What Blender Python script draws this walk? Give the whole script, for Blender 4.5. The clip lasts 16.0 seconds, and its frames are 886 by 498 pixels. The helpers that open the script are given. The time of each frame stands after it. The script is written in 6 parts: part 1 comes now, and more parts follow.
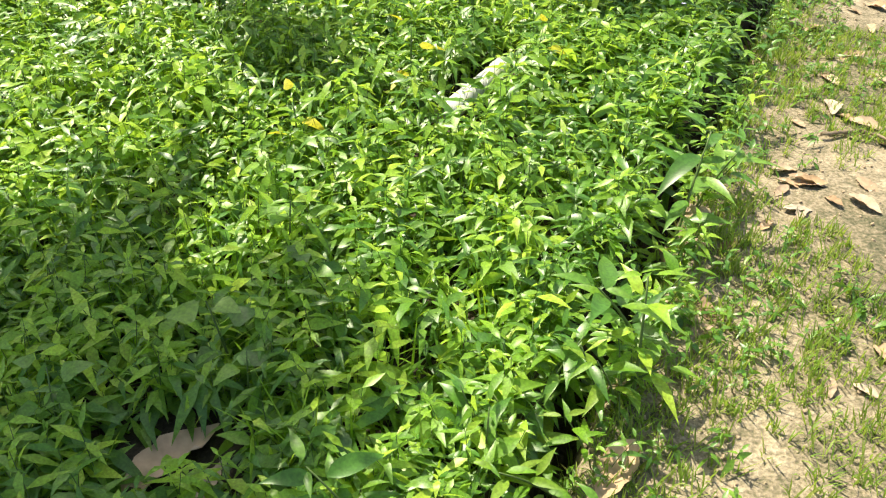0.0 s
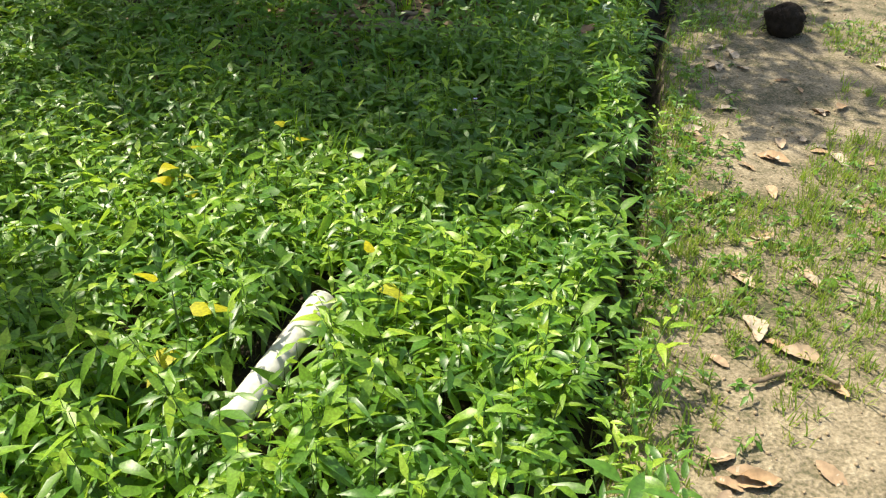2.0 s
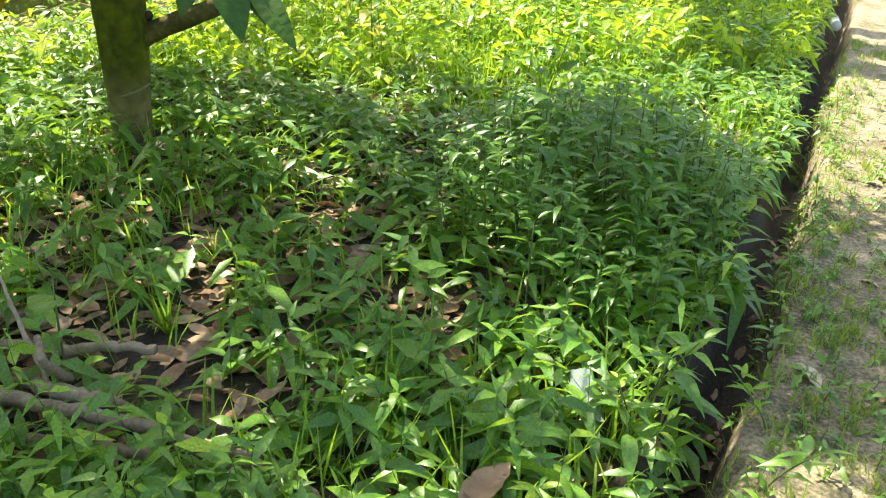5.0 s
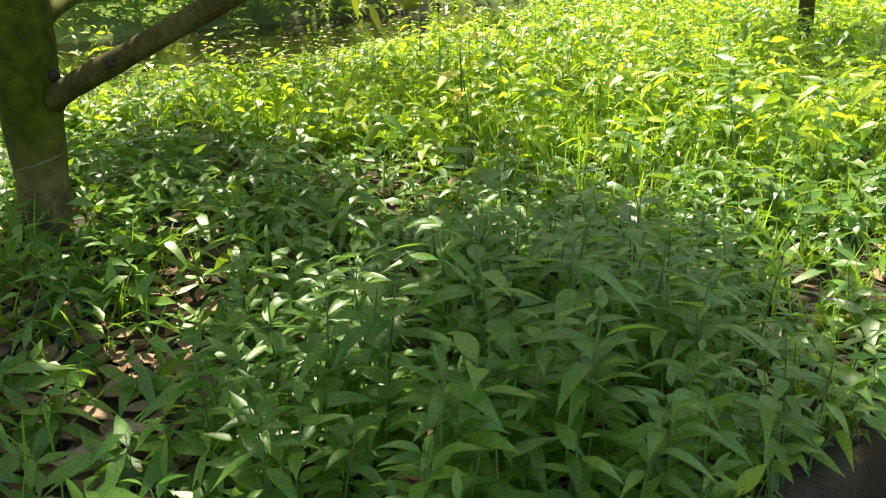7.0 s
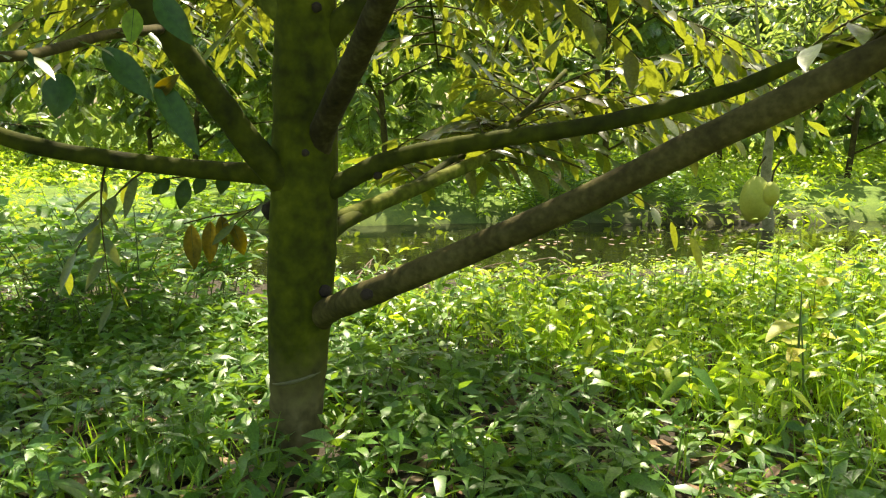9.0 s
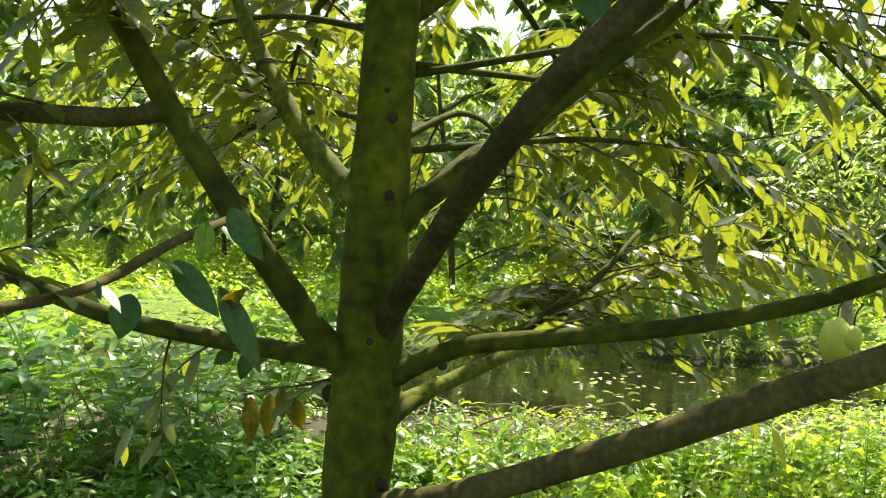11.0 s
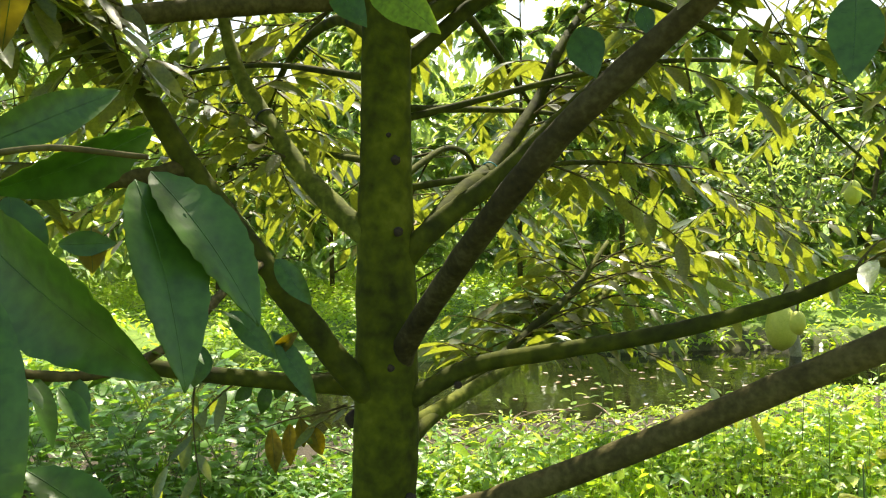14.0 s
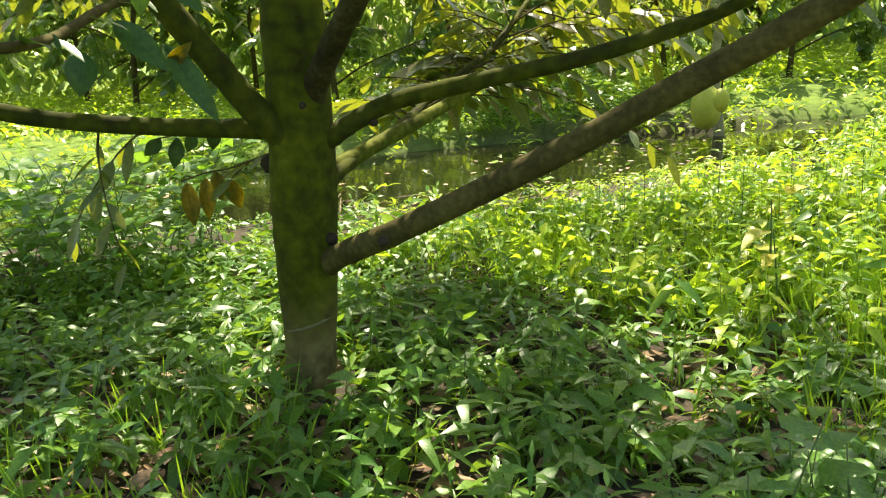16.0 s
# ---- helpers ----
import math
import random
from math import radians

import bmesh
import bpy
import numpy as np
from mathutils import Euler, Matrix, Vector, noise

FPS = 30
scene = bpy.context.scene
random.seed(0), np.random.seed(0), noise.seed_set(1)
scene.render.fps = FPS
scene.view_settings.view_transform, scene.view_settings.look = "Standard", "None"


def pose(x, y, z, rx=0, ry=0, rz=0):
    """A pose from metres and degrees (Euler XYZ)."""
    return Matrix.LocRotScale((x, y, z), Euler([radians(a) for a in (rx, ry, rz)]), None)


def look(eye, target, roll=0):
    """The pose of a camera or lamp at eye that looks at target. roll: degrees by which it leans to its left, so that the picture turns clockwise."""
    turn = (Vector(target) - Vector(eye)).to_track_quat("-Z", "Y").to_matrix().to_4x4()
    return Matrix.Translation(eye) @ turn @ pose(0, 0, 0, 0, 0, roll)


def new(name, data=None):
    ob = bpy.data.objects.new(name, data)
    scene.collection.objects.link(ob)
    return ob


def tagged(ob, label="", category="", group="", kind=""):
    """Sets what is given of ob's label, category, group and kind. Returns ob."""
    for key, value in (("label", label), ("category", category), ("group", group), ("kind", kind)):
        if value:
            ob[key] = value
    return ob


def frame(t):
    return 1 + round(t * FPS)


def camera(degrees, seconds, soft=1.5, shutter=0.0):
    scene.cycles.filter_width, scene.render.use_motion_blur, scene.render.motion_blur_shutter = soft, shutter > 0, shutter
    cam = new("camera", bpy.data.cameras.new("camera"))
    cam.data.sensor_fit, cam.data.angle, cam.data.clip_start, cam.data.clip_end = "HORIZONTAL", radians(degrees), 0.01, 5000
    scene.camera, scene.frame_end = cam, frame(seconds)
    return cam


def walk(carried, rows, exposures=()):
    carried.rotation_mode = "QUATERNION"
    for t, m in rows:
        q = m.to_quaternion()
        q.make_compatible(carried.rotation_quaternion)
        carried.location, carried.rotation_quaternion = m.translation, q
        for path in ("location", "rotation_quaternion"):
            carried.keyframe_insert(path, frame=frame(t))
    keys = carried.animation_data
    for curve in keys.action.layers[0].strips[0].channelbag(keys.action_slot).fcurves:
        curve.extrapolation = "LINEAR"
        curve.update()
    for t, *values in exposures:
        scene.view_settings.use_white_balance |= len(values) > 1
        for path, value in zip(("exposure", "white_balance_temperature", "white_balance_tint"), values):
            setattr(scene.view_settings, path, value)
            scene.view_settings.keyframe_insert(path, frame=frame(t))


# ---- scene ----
# ---- camera ----
cam = camera(57.0, 16.0, soft=1.2)
ROWS = [
    (0, 0.083, 0.107, 1.614, 1.24, -37.88, -0.65),
    (0.5, 0.122, 0.356, 1.621, 3.61, -38.73, -1.23),
    (1, 0.077, 0.671, 1.625, -5.11, -38.77, -0.8),
    (1.5, 0.135, 0.992, 1.658, -11.03, -35.64, 0.02),
    (2, 0.339, 1.421, 1.637, -9.49, -33.85, 0.51),
    (2.5, 0.533, 1.888, 1.586, -6.87, -32.96, 1.13),
    (3, 0.721, 2.267, 1.567, -3.07, -30.2, 1.43),
    (3.5, 1.058, 2.71, 1.438, -3.51, -28.61, 0.45),
    (4, 1.339, 3.353, 1.373, -5.07, -28.29, -1.18),
    (4.5, 1.591, 3.974, 1.313, 0.89, -27.66, -1.65),
    (5, 1.9, 4.602, 1.289, 1.27, -26.21, 0.56),
    (5.2, 2, 4.812, 1.279, -0.87, -24.81, 1.09),
    (7.3, 3.053, 6.178, 1.092, 28.96, -21.86, -2.65),
    (7.5, 3.064, 6.223, 1.108, 32.02, -22.22, -2.98),
    (8, 2.993, 6.402, 1.102, 36.95, -20.65, -1.33),
    (8.5, 2.845, 6.59, 1.15, 40.29, -15.91, -0.75),
    (9, 2.761, 6.688, 1.192, 46.71, -9.1, 0.13),
    (9.5, 2.608, 6.76, 1.246, 50.88, -3.69, 1.44),
    (9.7, 2.6, 6.765, 1.285, 52.3, -2.5, 2.2),
    (11.8, 2.686, 6.736, 1.608, 48.83, -2.23, 1.85),
    (12, 2.651, 6.686, 1.637, 46.95, -2.39, 1.3),
    (12.5, 2.57, 6.503, 1.644, 44.39, -2.09, -0.44),
    (13, 2.576, 6.422, 1.655, 45.02, -1.4, -1.23),
    (13.5, 2.646, 6.443, 1.606, 46.24, -0.91, -1.65),
    (14, 2.684, 6.439, 1.548, 47.19, -1.31, -1.86),
    (14.5, 2.709, 6.443, 1.438, 48.26, -3.14, -1.8),
    (15, 2.708, 6.461, 1.336, 47.36, -8.35, -1.63),
    (15.5, 2.697, 6.483, 1.284, 45.35, -12.47, -2.48),
    (16, 2.699, 6.497, 1.273, 43.26, -14.6, -3.65),
]
STOPS = [(0.0, 0.84, 7200), (1.5, 0.55, 7100), (2.5, 0.51, 7100), (3.5, 0.83, 7100), (4.3, 1.24, 7100), (5.2, 1.61, 7300), (7.3, 1.08, 7500), (8.2, 1.09, 7500), (9.0, 1.11, 7700), (9.7, 1.06, 7600), (11.8, 1.26, 7100), (14.5, 1.28, 7200), (16.0, 1.18, 7500)]


def carried_pose(x, y, z, yaw, pitch, roll):
    return pose(x, y, z, 90 + pitch, 0, yaw) @ pose(0, 0, 0, 0, 0, roll)


walk(cam, [(r[0], carried_pose(*r[1:])) for r in ROWS], exposures=[(t, stops, kelvin, 5) for t, stops, kelvin in STOPS])

# ---- world and sun ----
SUN_FROM = Vector((-0.37, 0.50, 1.0)).normalized()
world = bpy.data.worlds.new("sky_world")
scene.world = world
world.use_nodes = True
sky = world.node_tree.nodes.new("ShaderNodeTexSky")
sky.sky_type, sky.sun_disc = "NISHITA", False
sky.sun_elevation = math.asin(SUN_FROM.z)
sky.sun_rotation = math.atan2(SUN_FROM.x, SUN_FROM.y)
sky.dust_density, sky.air_density = 2.5, 1.2
world.node_tree.links.new(sky.outputs[0], world.node_tree.nodes["Background"].inputs[0])
world.node_tree.nodes["Background"].inputs[1].default_value = 0.135
sun_data = bpy.data.lights.new("sun", "SUN")
sun_data.energy, sun_data.angle, sun_data.color = 5.0, radians(0.55), (1.0, 0.94, 0.82)
sun = new("sun", sun_data)
sun.matrix_world = look(SUN_FROM * 40, (0, 0, 0))


# ---- materials ----
def material(name):
    m = bpy.data.materials.new(name)
    m.use_nodes = True
    return m, m.node_tree.nodes, m.node_tree.links, m.node_tree.nodes["Principled BSDF"]


def ramp(nodes, stops):
    r = nodes.new("ShaderNodeValToRGB")
    while len(r.color_ramp.elements) < len(stops):
        r.color_ramp.elements.new(0.5)
    for e, (at, c) in zip(r.color_ramp.elements, stops):
        e.position, e.color = at, (*c, 1)
    return r


def leaf_material(name, colours, glow, through_share=0.4, rough=0.42, vein=140.0, sheen=0.5):
    """Leaf blade: colour varies from blade to blade, light passes through it."""
    m, nodes, links, b = material(name)
    island, info = nodes.new("ShaderNodeNewGeometry"), nodes.new("ShaderNodeObjectInfo")
    add = nodes.new("ShaderNodeMath")
    add.operation = "ADD"
    links.new(island.outputs["Random Per Island"], add.inputs[0])
    links.new(info.outputs["Random"], add.inputs[1])
    wrap = nodes.new("ShaderNodeMath")
    wrap.operation = "FRACT"
    links.new(add.outputs[0], wrap.inputs[0])
    n = len(colours)
    r = ramp(nodes, [(i / max(1, n - 1), c) for i, c in enumerate(colours)])
    links.new(wrap.outputs[0], r.inputs[0])
    tex, coord = nodes.new("ShaderNodeTexNoise"), nodes.new("ShaderNodeTexCoord")
    tex.inputs["Scale"].default_value, tex.inputs["Detail"].default_value = vein, 3
    links.new(coord.outputs["Object"], tex.inputs["Vector"])
    spots = ramp(nodes, [(0.3, (0.72, 0.72, 0.72)), (0.7, (1.2, 1.2, 1.2))])
    links.new(tex.outputs[0], spots.inputs[0])
    mul = nodes.new("ShaderNodeMix")
    mul.data_type, mul.blend_type = "RGBA", "MULTIPLY"
    mul.inputs[0].default_value = 1.0
    links.new(r.outputs[0], mul.inputs[6])
    links.new(spots.outputs[0], mul.inputs[7])
    links.new(mul.outputs[2], b.inputs["Base Color"])
    b.inputs["Roughness"].default_value = rough
    b.inputs["Specular IOR Level"].default_value = sheen
    bump = nodes.new("ShaderNodeBump")
    bump.inputs["Strength"].default_value, bump.inputs["Distance"].default_value = 0.25, 0.002
    links.new(tex.outputs[0], bump.inputs["Height"])
    links.new(bump.outputs[0], b.inputs["Normal"])
    t, mix, tint = nodes.new("ShaderNodeBsdfTranslucent"), nodes.new("ShaderNodeMixShader"), nodes.new("ShaderNodeMix")
    tint.data_type, tint.blend_type = "RGBA", "MULTIPLY"
    tint.inputs[0].default_value = 1.0
    links.new(spots.outputs[0], tint.inputs[6])
    tint.inputs[7].default_value = (*glow, 1)
    links.new(tint.outputs[2], t.inputs[0])
    mix.inputs[0].default_value = through_share
    links.new(b.outputs[0], mix.inputs[1])
    links.new(t.outputs[0], mix.inputs[2])
    links.new(mix.outputs[0], nodes["Material Output"].inputs[0])
    return m


def rough_material(name, stops, scale, rough=0.9, bump=0.4, distance=0.01, fine=8.0, per_object=0.0, metal=0.0):
    """Two scales of noise over a colour ramp, with relief."""
    m, nodes, links, b = material(name)
    coord = nodes.new("ShaderNodeTexCoord")
    big, small = nodes.new("ShaderNodeTexNoise"), nodes.new("ShaderNodeTexNoise")
    big.inputs["Scale"].default_value, big.inputs["Detail"].default_value = scale, 6
    small.inputs["Scale"].default_value, small.inputs["Detail"].default_value = scale * fine, 4
    mix = nodes.new("ShaderNodeMath")
    mix.operation = "MULTIPLY_ADD"
    mix.inputs[1].default_value = 0.45
    for tex in (big, small):
        links.new(coord.outputs["Object"], tex.inputs["Vector"])
    half = nodes.new("ShaderNodeMath")
    half.operation = "MULTIPLY"
    half.inputs[1].default_value = 0.55
    links.new(big.outputs[0], half.inputs[0])
    links.new(small.outputs[0], mix.inputs[0])
    links.new(half.outputs[0], mix.inputs[2])
    source = mix.outputs[0]
    if per_object:
        info, shift = nodes.new("ShaderNodeObjectInfo"), nodes.new("ShaderNodeMath")
        shift.operation = "MULTIPLY_ADD"
        shift.inputs[1].default_value = per_object
        links.new(info.outputs["Random"], shift.inputs[0])
        links.new(source, shift.inputs[2])
        source = shift.outputs[0]
    r = ramp(nodes, stops)
    links.new(source, r.inputs[0])
    links.new(r.outputs[0], b.inputs["Base Color"])
    b.inputs["Roughness"].default_value, b.inputs["Metallic"].default_value = rough, metal
    b.inputs["Specular IOR Level"].default_value = 0.5 if rough < 0.7 else 0.2
    bm = nodes.new("ShaderNodeBump")
    bm.inputs["Strength"].default_value, bm.inputs["Distance"].default_value = bump, distance
    links.new(mix.outputs[0], bm.inputs["Height"])
    links.new(bm.outputs[0], b.inputs["Normal"])
    return m


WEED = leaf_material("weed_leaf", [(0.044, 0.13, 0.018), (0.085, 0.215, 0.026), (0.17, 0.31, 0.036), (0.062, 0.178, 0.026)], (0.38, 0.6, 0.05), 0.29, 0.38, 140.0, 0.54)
# Lighter leaf tone: part variety among weeds, part sunlight put into the colour.
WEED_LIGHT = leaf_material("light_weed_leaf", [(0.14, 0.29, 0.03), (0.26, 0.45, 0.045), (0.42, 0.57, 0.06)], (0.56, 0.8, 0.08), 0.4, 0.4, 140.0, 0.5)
# Brighter, yellower copy of the weed leaf: sunlight is put into its colour.
SUN_TINTED_WEED = leaf_material("sun_tinted_weed_leaf", [(0.13, 0.27, 0.026), (0.25, 0.42, 0.036), (0.5, 0.56, 0.05), (0.18, 0.34, 0.03)], (0.62, 0.84, 0.05), 0.47, 0.4, 140.0, 0.48)
BUSH = leaf_material("bush_leaf", [(0.045, 0.14, 0.02), (0.08, 0.2, 0.028), (0.14, 0.27, 0.038)], (0.34, 0.6, 0.05), 0.38, 0.38, 140.0, 0.5)
GRASS = leaf_material("grass_blade", [(0.1, 0.25, 0.015), (0.16, 0.33, 0.02), (0.24, 0.36, 0.04)], (0.42, 0.65, 0.04), 0.42, 0.5)
DRY_GRASS = leaf_material("short_path_grass", [(0.12, 0.26, 0.03), (0.19, 0.31, 0.04), (0.34, 0.34, 0.11)], (0.42, 0.55, 0.07), 0.4, 0.6)
YELLOW = leaf_material("yellow_leaf", [(0.6, 0.54, 0.02), (0.7, 0.6, 0.02), (0.45, 0.48, 0.04)], (0.8, 0.7, 0.02), 0.45, 0.5)
DURIAN = leaf_material("durian_leaf", [(0.035, 0.08, 0.02), (0.055, 0.105, 0.022), (0.11, 0.085, 0.028), (0.045, 0.1, 0.026), (0.09, 0.09, 0.025)], (0.42, 0.47, 0.035), 0.36, 0.3, 90.0, 0.7)
DURIAN_TOP = leaf_material("durian_leaf_upper_side", [(0.03, 0.085, 0.006), (0.05, 0.12, 0.008), (0.04, 0.1, 0.01)], (0.2, 0.42, 0.015), 0.13, 0.34, 60.0, 0.36)
# Lighter copy of the durian leaf, with light from behind put into its colour.
DURIAN_BACKLIT = leaf_material("backlit_durian_leaf", [(0.16, 0.3, 0.03), (0.22, 0.34, 0.03)], (0.6, 0.75, 0.04), 0.5, 0.4, 60.0, 0.4)
DURIAN_BROWN = leaf_material("bronze_leaf_underside", [(0.12, 0.1, 0.015), (0.17, 0.14, 0.025)], (0.5, 0.44, 0.03), 0.5, 0.5, 60.0, 0.3)
FAR_LEAF = leaf_material("orchard_leaf", [(0.06, 0.15, 0.045), (0.11, 0.21, 0.06), (0.16, 0.25, 0.06), (0.08, 0.15, 0.075), (0.17, 0.18, 0.06)], (0.52, 0.68, 0.13), 0.45, 0.26, 40.0, 0.8)
LITTER = leaf_material("dry_leaf", [(0.2, 0.12, 0.065), (0.32, 0.2, 0.11), (0.42, 0.3, 0.19), (0.15, 0.08, 0.045)], (0.3, 0.17, 0.07), 0.12, 0.7, 50.0, 0.3)
PALE_LITTER = leaf_material("bleached_dry_leaf", [(0.46, 0.36, 0.27), (0.58, 0.48, 0.37), (0.5, 0.33, 0.19), (0.38, 0.28, 0.2)], (0.4, 0.26, 0.12), 0.12, 0.65, 45.0, 0.3)
STEM = rough_material("green_stem", [(0.2, (0.07, 0.13, 0.03)), (0.8, (0.13, 0.18, 0.05))], 40.0, 0.6, 0.1, 0.001)
BARK = rough_material("mossy_bark", [(0.3, (0.018, 0.018, 0.004)), (0.45, (0.038, 0.045, 0.004)), (0.58, (0.066, 0.076, 0.005)), (0.72, (0.12, 0.12, 0.014))], 5.0, 0.88, 0.7, 0.012, 4.0)


def trunk_bark():
    """Mossy bark that turns bare and brown near the foot."""
    m = rough_material("trunk_bark", [(0.3, (0.024, 0.026, 0.003)), (0.45, (0.05, 0.06, 0.003)), (0.58, (0.085, 0.1, 0.004)), (0.72, (0.14, 0.145, 0.012))], 5.0, 0.88, 0.7, 0.012, 4.0)
    nodes, links = m.node_tree.nodes, m.node_tree.links
    b = nodes["Principled BSDF"]
    moss = b.inputs["Base Color"].links[0].from_socket
    coord, cut, span, grain, mix = (nodes.new("ShaderNode" + k) for k in ("TexCoord", "SeparateXYZ", "MapRange", "TexNoise", "Mix"))
    links.new(coord.outputs["Object"], cut.inputs[0])
    links.new(coord.outputs["Object"], grain.inputs["Vector"])
    grain.inputs["Scale"].default_value, grain.inputs["Detail"].default_value = 16.0, 6
    add = nodes.new("ShaderNodeMath")
    add.operation = "MULTIPLY_ADD"
    add.inputs[1].default_value = 0.35
    links.new(grain.outputs[0], add.inputs[0])
    links.new(cut.outputs[2], add.inputs[2])
    for k, v in zip((1, 2, 3, 4), (0.5, 0.72, 1.0, 0.0)):
        span.inputs[k].default_value = v
    links.new(add.outputs[0], span.inputs[0])
    bare = ramp(nodes, [(0.3, (0.065, 0.055, 0.02)), (0.5, (0.14, 0.118, 0.042)), (0.7, (0.24, 0.2, 0.085))])
    links.new(grain.outputs[0], bare.inputs[0])
    mix.data_type = "RGBA"
    links.new(span.outputs[0], mix.inputs[0])
    links.new(moss, mix.inputs[6])
    links.new(bare.outputs[0], mix.inputs[7])
    links.new(mix.outputs[2], b.inputs["Base Color"])
    return m


TRUNK_BARK = trunk_bark()
BROWN_BARK = rough_material("brown_bark", [(0.3, (0.03, 0.025, 0.008)), (0.5, (0.075, 0.063, 0.018)), (0.72, (0.15, 0.128, 0.042))], 9.0, 0.88, 0.6, 0.01, 6.0)
# Yellowish lichen, and a lighter ramp that puts sunlight into the bark colour.
LIT_LICHEN_BARK = rough_material("lit_lichen_bark", [(0.3, (0.035, 0.04, 0.006)), (0.46, (0.085, 0.1, 0.01)), (0.58, (0.16, 0.175, 0.02)), (0.7, (0.27, 0.27, 0.07))], 7.0, 0.85, 0.6, 0.01, 5.0)
DARK_BARK = rough_material("dark_brown_bark", [(0.3, (0.018, 0.014, 0.006)), (0.5, (0.045, 0.037, 0.013)), (0.72, (0.1, 0.085, 0.035))], 9.0, 0.88, 0.6, 0.01, 6.0)
DEAD_WOOD = rough_material("dead_wood", [(0.3, (0.09, 0.06, 0.04)), (0.5, (0.2, 0.15, 0.1)), (0.7, (0.34, 0.27, 0.19))], 12.0, 0.9, 0.6, 0.006, 6.0, 0.15)
SCAR = rough_material("pale_scar", [(0.3, (0.11, 0.11, 0.045)), (0.7, (0.2, 0.19, 0.1))], 30.0, 0.85, 0.3, 0.002)
KNOT = rough_material("dark_knot", [(0.3, (0.02, 0.016, 0.012)), (0.7, (0.06, 0.045, 0.03))], 40.0, 0.9, 0.5, 0.004)
PALE_BARK = rough_material("pale_olive_bark", [(0.3, (0.14, 0.14, 0.06)), (0.5, (0.27, 0.26, 0.13)), (0.75, (0.42, 0.4, 0.27))], 10.0, 0.85, 0.5, 0.008)
PVC = rough_material("weathered_white_plastic", [(0.25, (0.36, 0.35, 0.3)), (0.5, (0.66, 0.65, 0.6)), (0.8, (0.74, 0.73, 0.7))], 5.0, 0.45, 0.05, 0.001)
HUSK = rough_material("rotten_husk", [(0.3, (0.012, 0.009, 0.007)), (0.6, (0.035, 0.026, 0.02)), (0.85, (0.1, 0.08, 0.06))], 30.0, 0.95, 0.9, 0.01)
FRUIT = rough_material("green_fruit_skin", [(0.3, (0.38, 0.42, 0.04)), (0.7, (0.52, 0.54, 0.07))], 30.0, 0.6, 0.8, 0.008, 4.0)
BLUE_TIE = rough_material("blue_string", [(0.3, (0.02, 0.2, 0.3)), (0.7, (0.05, 0.33, 0.42))], 30.0, 0.6, 0.1, 0.001)
DARK_TIE = rough_material("dark_wire", [(0.3, (0.02, 0.02, 0.02)), (0.7, (0.06, 0.06, 0.055))], 30.0, 0.6, 0.1, 0.001)
WRAP = rough_material("crumpled_wrapper", [(0.3, (0.18, 0.26, 0.24)), (0.6, (0.34, 0.4, 0.36)), (0.8, (0.46, 0.48, 0.44))], 14.0, 0.4, 0.4, 0.004)
TEAL = rough_material("teal_plastic", [(0.3, (0.01, 0.25, 0.22)), (0.7, (0.03, 0.4, 0.33))], 14.0, 0.3, 0.1, 0.002)
STONE = rough_material("clay_lump", [(0.3, (0.28, 0.21, 0.14)), (0.7, (0.46, 0.36, 0.25))], 14.0, 0.95, 0.6, 0.01)
PETAL = rough_material("pale_violet_petal", [(0.3, (0.45, 0.4, 0.7)), (0.7, (0.6, 0.56, 0.8))], 30.0, 0.6, 0.05, 0.001)


